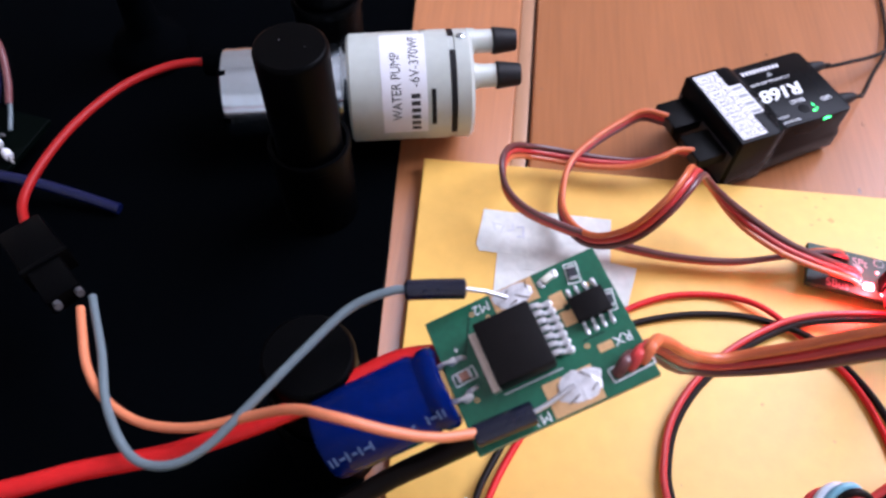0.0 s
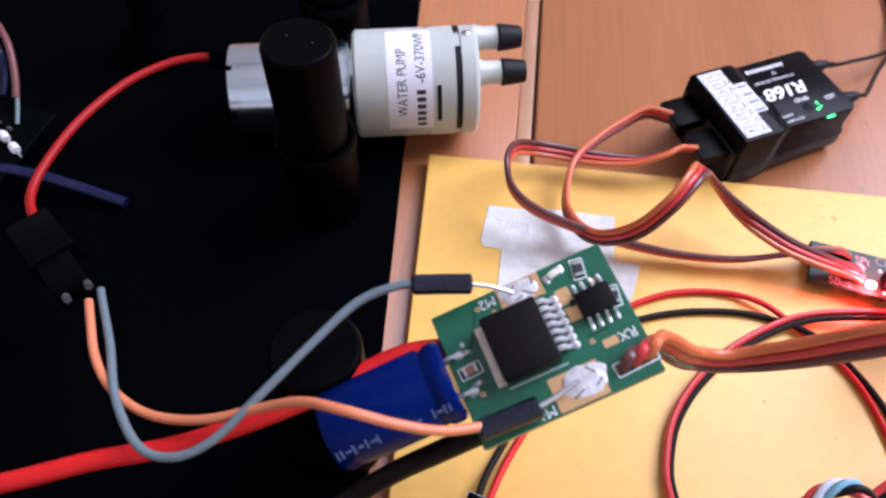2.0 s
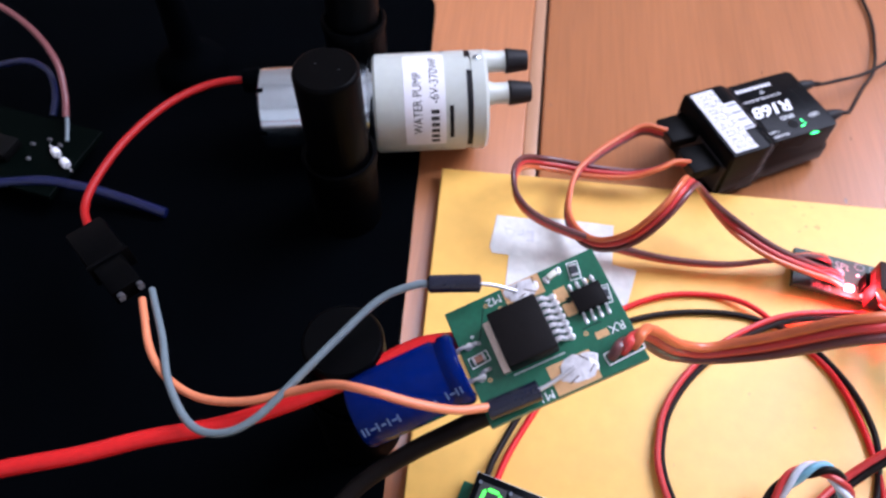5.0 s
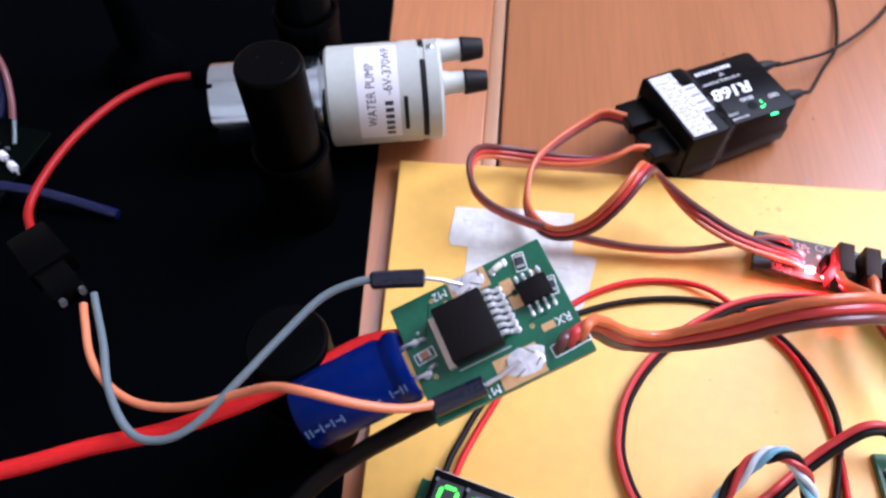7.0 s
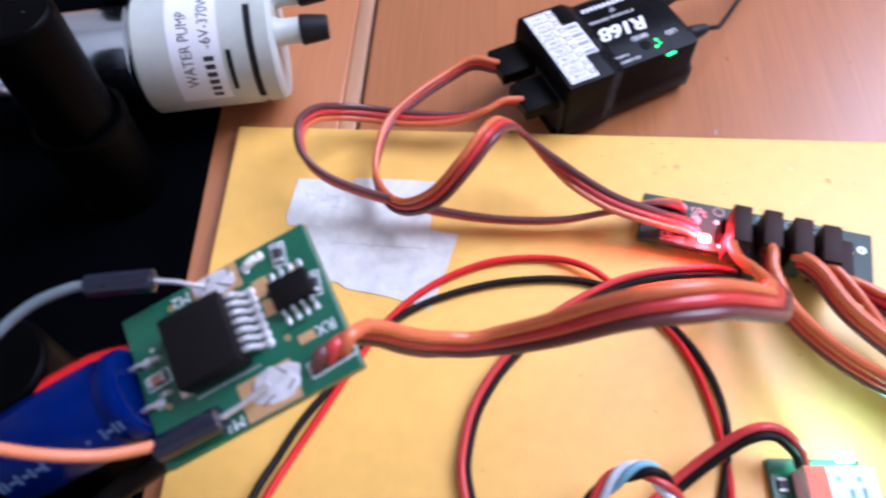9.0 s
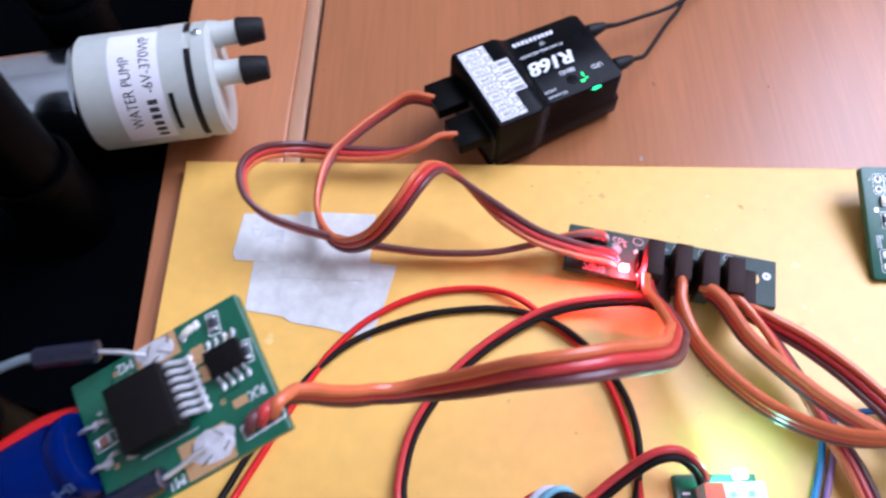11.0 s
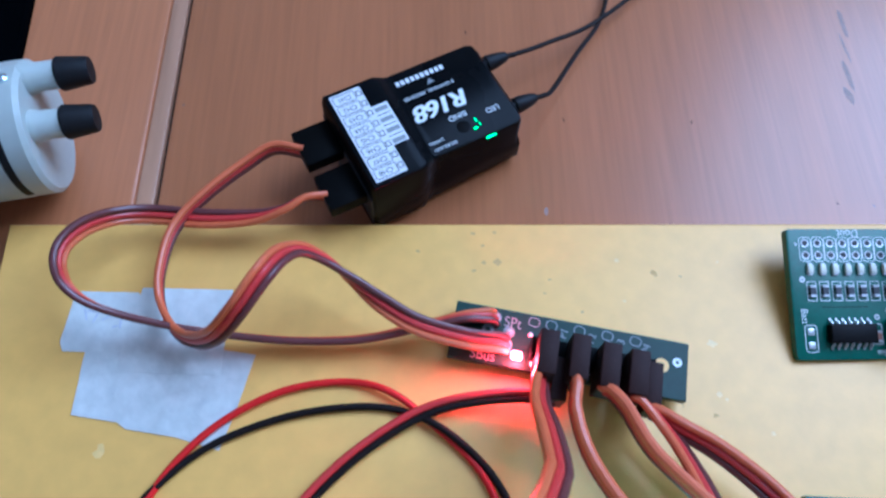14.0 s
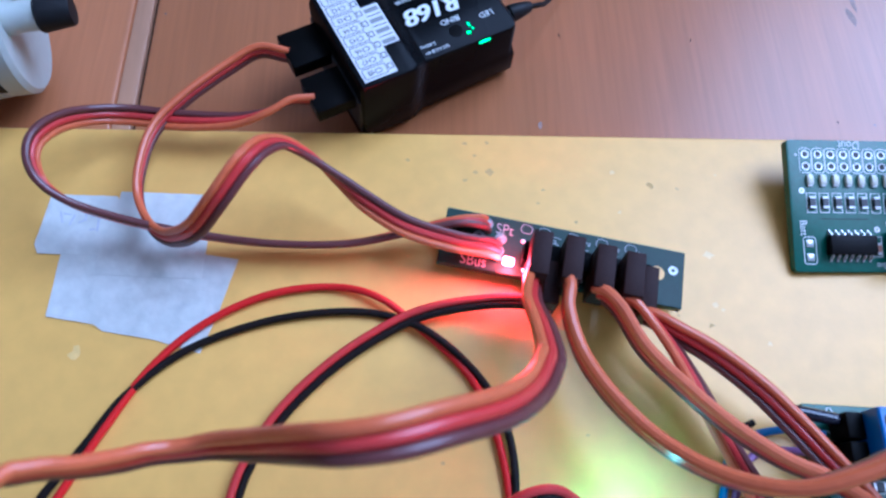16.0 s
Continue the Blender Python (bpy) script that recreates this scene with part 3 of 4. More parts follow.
def on(a, b, h=0.0, turn=0.0):
    return at(a, -b, h, 0, 0, turn)


def smd(parent, m, size, body, ends=TIN, name="resistor"):
    """A chip resistor with tinned ends."""
    w, d, h = size
    r = part(name, box((w * 0.62, d, h), (0, 0, h / 2), 0.06, 1), body, parent, m=m)
    for s in (-1, 1):
        part("end", box((w * 0.2, d * 1.02, h * 1.04), (s * w * 0.4, 0, h / 2), 0.06, 1), ends, r)
    return r


part("board", box((DL, DW, 1.5), (DL / 2, -DW / 2, -0.75), 0.12, 1), PCB, driver)
part("power_chip", box((7.8, 8.8, 3.6), (9.9, -8.4, 2.0), 0.35), CHIP, driver, "large black power chip")
part("chip_tab", box((1.3, 8.4, 1.1), (5.5, -8.5, 0.6), 0.15), TAB_METAL, driver, "pale warm metal tab")
part("chip_dot", lathe([(0, 3.79), (0.6, 3.79), (0.6, 3.81), (0, 3.82)], 20), CHIP, driver, m=on(10.4, 8.0))
for k in range(7):
    b = 4.7 + 1.12 * k
    pts = [Vector((13.6, -b, 2.0)), Vector((14.6, -b, 1.9)), Vector((15.2, -b, 0.5)), Vector((16.4, -b, 0.25))]
    part("pin", tube(curve_through(pts, 4), 0.40, 8), TIN, driver)
    part("solder_joint", lathe([(0, 0), (0.62, 0), (0.45, 0.35), (0, 0.5)], 12), SOLDER, driver, m=on(16.2, b, 0.02))
part("copper_pad", box((6.2, 3.3, 0.06), (12.6, -1.75, 0.04)), COPPER, driver)
part("copper_pad", box((6.8, 4.6, 0.06), (14.2, -16.4, 0.04)), COPPER, driver)
part("copper_pad", box((1.9, 2.3, 0.06), (17.6, -4.9, 0.04)), COPPER, driver)
part("pad_gap", box((0.7, 0.9, 0.03), (18.2, -6.2, 0.09)), PCB_DARK, driver)
part("copper_pad", box((1.9, 2.1, 0.06), (17.9, -7.5, 0.04)), COPPER, driver)
part("copper_pad", box((2.0, 1.1, 0.06), (20.4, -12.9, 0.04)), COPPER, driver)


def blob(w, d, h, seed):
    """A lumpy solder puddle."""
    bm = bmesh.new()
    bmesh.ops.create_icosphere(bm, subdivisions=4, radius=1.0)
    for v in bm.verts:
        k = 1 + 0.28 * noise.noise(v.co * 1.6 + Vector((seed, 0, 0))) + 0.1 * noise.noise(v.co * 4 + Vector((0, seed, 0)))
        v.co = Vector((v.co.x * w * k, v.co.y * d * k, max(-0.05, v.co.z * h * k)))
    return bm


part("solder_puddle", blob(3.0, 1.6, 0.2, 3), SOLDER, driver, "large silvery solder puddle", m=on(12.4, 1.7, 0.05))
part("solder_puddle", blob(2.9, 2.1, 0.2, 5), SOLDER, driver, "large silvery solder puddle", m=on(15.3, 16.0, 0.05))
for a, b, ln, turn in ((11.6, 1.2, 1.6, 50), (13.6, 2.3, 1.9, -35), (12.2, 2.6, 1.2, 15), (14.6, 0.9, 1.0, 80), (13.9, 17.4, 1.8, 20), (16.4, 15.0, 1.5, -50), (12.6, 15.4, 1.4, 75), (16.9, 16.9, 1.3, 35)):
    bar((ln, 0.16), FLUX, driver, on(a, b, 0.27, turn), "flux_streak")
part("status_led", box((1.6, 0.95, 0.7), (0, 0, 0.35), 0.15), LED_LENS, driver, "unlit clear status light", m=on(17.6, 1.5, 0.0, 15))
for dx in (-1.1, 1.1):
    part("solder_joint", blob(0.5, 0.6, 0.35, dx), SOLDER, driver, m=on(17.6 + dx, 1.5 - 0.25 * dx, 0.03))
for a, b, turn in ((20.9, 2.2, 80), (23.4, 7.6, 80)):
    smd(driver, on(a, b, 0.02, turn), (2.0, 1.1, 0.5), RESISTOR)
    outline_print(3.0, 1.8, 0.15, 0.16, WHITE_PRINT, driver, on(a, b, 0.02, turn))
smd(driver, on(2.3, 8.9, 0.02, 4), (2.0, 1.1, 0.6), TAN_CAP)
outline_print(3.2, 1.8, 0.12, 0.16, WHITE_PRINT, driver, on(2.3, 8.9, 0.02, 4))


def soic(parent, m, pins, w, d, h=1.5, pitch=1.2):
    body = part("chip", box((w, d, h), (0, 0, h / 2 + 0.1), 0.15), CHIP, parent, "small black chip", m=m)
    first = None
    for s in (-1, 1):
        for k in range(pins // 2):
            x = (k - (pins // 2 - 1) / 2) * pitch
            mm = at(x, s * d / 2, 0, 0, 0, 0 if s > 0 else 180)
            if first is None:
                pts = [Vector((0, -0.1, 0.8)), Vector((0, 0.35, 0.75)), Vector((0, 0.55, 0.2)), Vector((0, 1.1, 0.1))]
                first = part("lead", tube(curve_through(pts, 3), 0.23, 6), TIN, body, m=mm)
            else:
                same_part(first, body, mm)
    return body


soic(driver, on(21.0, 7.3), 8, 4.7, 3.5)
for s in (-1, 1):
    for k in range(4):
        part("solder_joint", blob(0.3, 0.5, 0.2, k + s), SOLDER, driver, m=on(19.2 + 1.2 * k, 7.3 + 2.9 * s, 0.02))
back = Matrix.Rotation(radians(180), 4, "Z")
for b in (6.4, 11.6):
    part("solder_joint", blob(0.75, 0.6, 0.4, b), SOLDER, driver, m=on(1.6, b, 0.02))
    part("lead_end", tube(curve_through([Vector((-0.3, -b, 0.5)), Vector((0.8, -b, 0.7)), Vector((2.2, -b - 0.3, 0.3))], 4), 0.3, 8), TIN, driver, "cut capacitor lead")
lettering("M2", 1.9, WHITE_PRINT, driver, on(7.9, 1.3, 0.03) @ back)
lettering("M1", 1.9, WHITE_PRINT, driver, on(9.2, 17.9, 0.03) @ back)
lettering("RX", 1.9, WHITE_PRINT, driver, on(22.8, 12.8, 0.03) @ back)
lettering("+", 1.5, WHITE_PRINT, driver, on(2.6, 5.3, 0.03))
RX_PADS = [(20.4 + 1.75 * k, 16.6 - 0.1 * k) for k in range(3)]
outline_print(5.9, 2.0, 0.3, 0.18, WHITE_PRINT, driver, on(22.1, 16.5, 0.03, 3))
for a, b in RX_PADS:
    part("solder_joint", blob(0.6, 0.6, 0.5, a), SOLDER, driver, m=on(a, b, 0.02))
for a, b in ((8.3, 2.9), (2.6, 12.4), (6.4, 1.6), (21.9, 4.5), (18.3, 11.9)):
    part("via", lathe([(0.16, 0.02), (0.36, 0.02), (0.36, 0.05), (0.16, 0.05)], 14), COPPER, driver, m=on(a, b))
for a, b, ln, turn in ((4.7, 4.0, 5.0, 62), (19.6, 11.1, 3.0, 0)):
    bar((ln, 0.2), PCB_DARK, driver, on(a, b, 0.02, turn), "trace")
bar((8.2, 0.25), TIN, driver, on(10.2, 13.2, 0.04), "solder_edge")

cap = thing("capacitor", DRV @ at(-0.2, -8.7, -0.6, 0, -90, 0) @ Matrix.Diagonal((1.07, 1.07, 0.93, 1)), "blue electrolytic capacitor with pale print, soldered beside the driver board", "capacitor")
part("sleeve", lathe([(0, 0.2), (3.9, 0.2), (4.4, 0), (5.0, 0.3), (5.25, 0.9), (5.25, 2.2), (4.85, 2.9), (4.85, 3.2), (5.25, 3.9), (5.25, 18.4), (5.0, 19.0), (4.2, 19.2), (4.0, 19.0), (0, 19.0)], 48), BLUE_SLEEVE, cap)
for yy in (-2.2, 2.2):
    part("lead", tube(curve_through([Vector((0, yy, 0.3)), Vector((0.1, yy, -1.6)), Vector((0.9, yy * 0.95, -3.0)), Vector((0.4, yy * 0.9, -3.8))], 5), 0.32, 8), TIN, cap)
for zz, ln, wide in ((0.9, 0.3, 0.9), (1.6, 0.3, 1.0), (2.4, 0.9, 0.25), (3.3, 0.3, 1.0), (5.4, 0.5, 0.3), (11.6, 0.3, 1.0), (12.3, 0.9, 0.25), (13.3, 0.3, 1.0), (14.2, 0.8, 0.3), (15.2, 0.3, 1.1), (16.0, 0.9, 0.25), (17.0, 0.3, 1.0), (17.7, 0.3, 1.0)):
    o = part("print_bar", box((wide * 1.3, 0.04, ln), (0, 0, 0)), BLUE_PRINT, cap, smooth=False)
    o.matrix_local = Matrix.Rotation(radians(-47), 4, "Z") @ at(5.26, 0, zz + 0.6, 0, 0, 90)

s0, s1 = drv(0.6, 16.8, 1.6), drv(8.8, 17.0, 1.6)
part("sleeve", tube([s0, s0.lerp(s1, 0.03), s0.lerp(s1, 0.08), s0.lerp(s1, 0.5), s0.lerp(s1, 0.93), s0.lerp(s1, 0.98), s1], lambda s: 1.05 if s in (0.0, 1.0) else 1.5, 18), HEATSHRINK, peach, "black shiny sleeve")
part("pin", tube([s1, drv(11.0, 16.7, 1.3), drv(14.6, 15.9, 0.9)], 0.34), TIN, peach, "bare tinned pin")

wire("red_power_wire", [(-110, -9, 12), (-84, -2, 24), (-68, 4.5, 28), (-53.2, 9.4, 30), (-43.5, 13.6, 30.5), (-32.8, 17.2, 31.5), (-23.6, 21.5, 33), (-14.4, 26.5, 35), (-5.0, 33.0, 36.6), tuple(drv(1.5, 4.4, -2.8)), tuple(drv(5.0, 6, -2.2))], 1.35, WIRE_BRIGHT, "thick red power wire under the capacitor", seg=16)
wire("black_power_wire", [(-46, -22, 4.6), (-28, 0, 5.5), (-18.3, 10.8, 9), (-11.8, 17.1, 15), (-4.0, 21.1, 22.5), (3.5, 23.6, 30), tuple(drv(2.5, 16.0, -3.2)), tuple(drv(6.0, 14.5, -2.3))], 1.55, WIRE_BLACK, "thick black power wire under the driver board", seg=16)

# ---------------------------------------------------------------- receiver
RXM = frame_of((54.0, 101.7, 0.05), (0.866, 0.5, 0), (-0.5, 0.866, 0))
rx = thing("radio_receiver", RXM, "black plastic radio receiver box with printed labels and green light", "receiver")
HL, HB = 16.4, 14.4
rows = []
bm = bmesh.new()
for u, v0, v1, h in ((0.0, 0.5, 21.5, HL - 0.6), (0.5, 0, 22, HL), (9.0, 0, 22, HL), (10.4, 0.2, 22, HL - 0.05), (11.4, 0.8, 22, HL - 0.6), (12.4, 1.5, 22.1, HB + 0.6), (13.4, 1.9, 22.2, HB + 0.05), (14.4, 2.0, 22.3, HB), (30.4, 2.0, 22.3, HB), (31.4, 2.5, 21.8, HB - 0.1), (32.0, 3.6, 20.8, HB - 0.7)):
    lo = min(v0, 0.6 + 0.045 * u)
    ring = ((lo + 1.4, 0), (lo, 2.2), (lo, 6.5), (v0, 8.2), (v0, h - 0.8), (v0 + 0.25, h - 0.25), (v0 + 0.8, h), (v1 - 0.8, h), (v1 - 0.25, h - 0.25), (v1, h - 0.8), (v1, 2.2), (v1 - 1.4, 0))
    rows.append([bm.verts.new((u, v, z)) for v, z in ring])
for lo, hi in zip(rows, rows[1:]):
    for k in range(len(lo)):
        j = (k + 1) % len(lo)
        bm.faces.new((lo[k], lo[j], hi[j], hi[k]))
bm.faces.new(rows[0])
bm.faces.new(rows[-1])
bmesh.ops.recalc_face_normals(bm, faces=bm.faces)
part("case", bm, BLACK_CASE, rx)
lab = part("label", prism([(1.2, 1.0), (7.2, 1.0), (7.2, 6.6), (10.3, 6.6), (10.3, 15.6), (7.2, 15.6), (7.2, 20.8), (1.2, 20.8)], HL + 0.01, HL + 0.06), STICKER, rx, "white channel label", smooth=False)
flip = Matrix.Rotation(radians(180), 4, "Z")
for k in range(8):
    y = 19.4 - 2.42 * k
    lettering("CH%d" % (k + 1), 1.45, PRINT, lab, at(3.7, y, HL + 0.07) @ flip, 0.95, thick=0.008)
    outline_print(4.3, 2.15, 0.3, 0.14, PRINT, lab, at(3.7, y, HL + 0.055))
    outline_print(1.0, 1.2, 0.1, 0.16, PRINT, lab, at(6.5, y, HL + 0.055))
    if k in (2, 3, 4, 5):
        bar((2.5, 0.9), GREY_PRINT, lab, at(8.7, y, HL + 0.07))
        bar((2.6, 0.14), PRINT, lab, at(8.7, y + 1.2, HL + 0.07))
for shift in (0.0, 0.28):
    lettering("R168", 4.9, WHITE_PRINT, rx, at(19.5 + shift, 11.8, HB + 0.03 + shift * 0.02) @ flip, 1.10, bold=0.05, slant=0.25, space=0.93)
lettering("8 CHANNEL RECEIVER", 1.05, WHITE_PRINT, rx, at(19.0, 15.6, HB + 0.03) @ flip, 1.0)
for k in range(10):
    bar((0.72, 1.05), STICKER, rx, at(14.4 + 1.02 * k, 19.4, HB + 0.03), "brand_bar")
part("brand_mark", prism([(0, 0), (1.6, 0.2), (0.8, 1.3)], 0, 0.04), GREY_PRINT, rx, m=at(19.4, 16.9, HB + 0.01), smooth=False)
lettering("BIND", 1.6, WHITE_PRINT, rx, at(21.0, 8.2, HB + 0.03) @ flip)
lettering("LED", 1.6, WHITE_PRINT, rx, at(27.6, 6.8, HB + 0.03) @ flip)
lettering("DC4.5-8.4V", 0.95, WHITE_PRINT, rx, at(16.0, 3.4, HB + 0.03) @ flip)
lettering("2.4GHz", 0.95, WHITE_PRINT, rx, at(15.0, 4.9, HB + 0.03) @ flip)
part("bind_button", lathe([(0, -0.3), (1.3, -0.3), (1.3, 0.02), (1.1, 0.06), (0, 0.06)], 24), BLACK_PLUG, rx, m=at(20.9, 5.6, HB + 0.03))
for x, y, w, d in ((23.6, 6.0, 0.35, 0.9), (22.8, 4.4, 0.7, 0.35), (23.9, 4.9, 0.3, 0.5)):
    part("status_light", box((w, d, 0.12), (0, 0, 0.03), 0.03, 1), GREEN_DOT if w > 0.6 else GREEN_SOFT, rx, "small green light through the case", m=at(x, y, HB))
part("side_light", box((2.2, 0.3, 0.5), (0, 0, 0), 0.08, 1), GREEN_SOFT, rx, "green glow at the case edge", m=at(24.8, 2.05, HB - 0.75))
part("side_light", box((1.1, 0.34, 0.28), (0, 0, 0), 0.08, 1), GREEN_DOT, rx, "green glow at the case edge", m=at(24.6, 2.03, HB - 0.6))
for y in (7.4, 18.6):
    boot = part("antenna_boot", lathe([(0, 0), (1.25, 0), (1.25, 2.0), (1.6, 2.2), (1.65, 2.7), (1.5, 4.2), (1.05, 6.4), (0.75, 6.9), (0, 7.0)], 20), BLACK_RUBBER, rx, m=at(31.2, y, 10.8) @ along)
slot = part("plug_socket", box((0.6, 20.6, 8.6), (0.02, 11.0, 7.6), 0.1, 1), PRINT, rx)


def rxp(u, v, h):
    return (RXM @ Vector((u * MM, v * MM, h * MM))) / MM


for (y, group, pts) in ((18.6, 0, [(74.0, 138.0, 8.0), (80.4, 140.6, 7.4), (87.0, 145.0, 6), (97.8, 153.0, 4), (112.8, 169.6, 2), (126, 190, 1.0)]),
                        (7.4, 1, [(83.2, 128.4, 8.0), (87.2, 131.2, 8.4), (92.9, 142.6, 5.5), (99.2, 154.5, 3), (102.6, 168, 1.2), (103.6, 182, 1.0), (101, 200, 1.0)])):
    start = [tuple(rxp(37.6, y, 10.8)), tuple(rxp(40.0, y, 10.2))]
    ln = [p for p in pts if (Vector(p) - Vector(start[0])).length > 4.5]
    wire("antenna_wire", start + ln, 0.5, WIRE_BLACK, "thin black antenna wire lying on the table", group="antenna wires")


def servo_plug(origin, ax, ay, size=(8.5, 7.7, 2.7), label="black servo plug"):
    """A flat three-way plug; x runs from the wires into the socket."""
    p = thing("servo_plug", frame_of(origin, ax, ay), label, "plug", "servo plugs")
    lx, ly, lz = size
    # Upright plugs get the copy that has the light in its colour.
    part("housing", box(size, (0, 0, 0), 0.14), PLUG_LIT if lz > ly else BLACK_PLUG, p)
    if lz > ly:
        part("latch", box((2.6, 0.12, 1.0), (1.2, ly / 2, 1.6), 0.03, 1), PRINT, p)
    part("wire_entry", box((0.2, ly * 0.8, lz * 0.8), (-lx / 2 + 0.02, 0, 0), 0.05, 1), PRINT, p)
    return p


U, W = (0.866, 0.5, 0), (-0.5, 0.866, 0)
servo_plug(tuple(rxp(-3.0, 16.0, 10.8)), U, W, label="black servo plug in the receiver socket")
servo_plug(tuple(rxp(-3.0, 6.0, 10.4)), U, W, label="black servo plug in the receiver socket")
TRIO = (WIRE_ORANGE, WIRE_RED, WIRE_BROWN)
ribbon("receiver_cable", [tuple(rxp(-6.6, 16.0, 10.8)), (35.0, 112.6, 11.2), (30.4, 109.4, 10.6), (24.3, 103.0, 10.4), (19.8, 96.3, 10), (18.6, 89.0, 9.4), (19.3, 83.4, 8.8), (22.6, 78.2, 9.8), (26.8, 75.4, 12.5), (31.8, 74.4, 18), (36.2, 76.6, 23.8), (39.5, 81.2, 26), (41.6, 85.5, 24.4), (43.8, 88.2, 21), (47.2, 88.4, 17.2), (51.6, 86.2, 14.3), (56.3, 83.0, 13), (62.7, 79.7, 12), (70.8, 78.2, 10.4), (76.2, 78.4, 8.6), (77.9, 78.4, 7.1)],
       TRIO[::-1], 0.62, [88, 88, 90, 95, 105, 135, 165, 230, 315, 350, 360], "flat orange, red and brown servo cable looping over the paper", group="receiver cables")
ribbon("receiver_cable", [tuple(rxp(-6.6, 6.0, 10.4)), (41.6, 102.6, 11.2), (38.0, 100.3, 10.8), (32.6, 99.2, 9.4), (24.0, 98.6, 9.2), (15.0, 98.8, 9.6), (10.2, 97.2, 11.5), (7.3, 93.3, 15.2), (5.9, 89.0, 17.6), (5.8, 85.4, 17.8), (7.0, 82.4, 16), (9.9, 80.4, 14), (14.6, 79.3, 12), (23.1, 78.2, 10), (32.6, 77.7, 8.2), (42.5, 77.6, 7.2), (53.5, 78.4, 7.2), (62.7, 80.6, 8), (70.0, 82.4, 9.0), (74.4, 83.0, 8.5), (76.0, 83.1, 7.1)],
       TRIO, 0.62, [-75, -50, 20, 72, 80, 78, 76, 72, 64, 52, 10], "flat orange, red and brown servo cable curving over the yellow board", group="receiver cables")

# ---------------------------------------------------------------- servo distribution board
SB = frame_of((69.3, 86.0, 7.2), (39.6, -6.3, 0.4), (6.3, 39.6, 0))
servo = thing("servo_board", SB, "long dark green servo connection board with lit red lights", "circuit board")
SL, SW = 40.0, 10.0


def sb(u, v, h=0.0, turn=0.0):
    return at(u, -v, h, 0, 0, turn)


part("board", box((SL, SW, 1.5), (SL / 2, -SW / 2, -0.75), 0.12, 1), PCB_DARK, servo)
for u in (4.0, 34.5):
    part("standing_pin", box((2.5, 2.5, 1.75), (u, -SW / 2, -2.35), 0.2, 1), BLACK_PLUG, servo, "black spacer under the board")
for u, v in ((7.0, 1.7), (9.6, 3.9), (9.5, 6.2), (6.0, 4.1), (8.0, 5.4)):
    part("solder_ring", lathe([(0.45, 0.02), (1.0, 0.02), (1.0, 0.06), (0.45, 0.06)], 20), SERVO_PRINT, servo, m=sb(u, v))
for u, v in ((7.0, 1.7), (9.6, 3.9)):
    part("solder_joint", blob(0.6, 0.55, 0.5, u), TIN, servo, m=sb(u, v, 0.02))
lettering("SPt", 2.7, SERVO_PRINT, servo, sb(10.0, 2.2, 0.03), 0.85)
lettering("SBus", 2.7, SERVO_PRINT, servo, sb(5.8, 8.7, 0.03), 0.85)
for k, u in enumerate((19.2, 24.0, 28.9, 33.3)):
    lettering("P%d" % (k + 1), 1.9, SERVO_PRINT, servo, sb(u - 0.4, 2.3, 0.03, 80), 0.95)
for k, u in enumerate((13.6, 16.6, 21.4, 26.2, 31.0)):
    outline_print(2.0, 1.7, 0.7, 0.16, SERVO_PRINT, servo, sb(u, 1.3, 0.03, -10))
for u, v in ((23.4, 8.6), (24.6, 8.7), (28.6, 8.8), (29.8, 8.8), (14.2, 8.7), (13.3, 3.6)):
    part("solder_joint", blob(0.4, 0.4, 0.3, u), SOLDER, servo, m=sb(u, v, 0.02))
part("power_light", box((1.9, 1.5, 1.0), (0, 0, 0.5), 0.4), RED_GLOW, servo, "glowing red light", m=sb(11.4, 7.9))
part("power_light", box((1.5, 1.0, 0.8), (0, 0, 0.4), 0.15), RED_GLOW, servo, "glowing red light", m=sb(16.9, 9.0, 0.0))
part("mounting_hole", lathe([(0, 0.02), (1.25, 0.02), (1.25, 0.05), (0, 0.05)], 24), YELLOW, servo, m=sb(35.6, 4.6))
part("solder_ring", lathe([(0.3, 0.02), (0.8, 0.02), (0.8, 0.05), (0.3, 0.05)], 20), WHITE_PRINT, servo, m=sb(38.2, 3.6))
part("pin_header", box((20.4, 3.4, 3.4), (23.6, -6.6, 1.7), 0.15), BLACK_SATIN, servo, "black pin header")
part("board_edge", box((SL - 0.3, 0.1, 1.25), (SL / 2, 0.03, -0.75)), PCB_EDGE, servo, "pale sawn board edge", smooth=False)
AX, AY = (6.2, 39.6, 0), (-39.6, 6.2, 0)
for k, (x, y, z) in enumerate(((83.4, 75.2, 11.5), (88.4, 74.6, 11.5), (93.2, 73.4, 11.5), (97.6, 72.4, 11.5))):
    servo_plug((x, y, z), AX, AY, (7.2, 3.0, 7.7), "black servo plug on the servo board")
servo_plug((100.6, 71.0, 9.9), AX, AY, (8.0, 2.6, 5.2), "short black plug on the servo board")
servo_plug((85.9, 72.0, 8.6), AX, AY, (7.0, 2.6, 5.2), "short black power plug on the servo board")

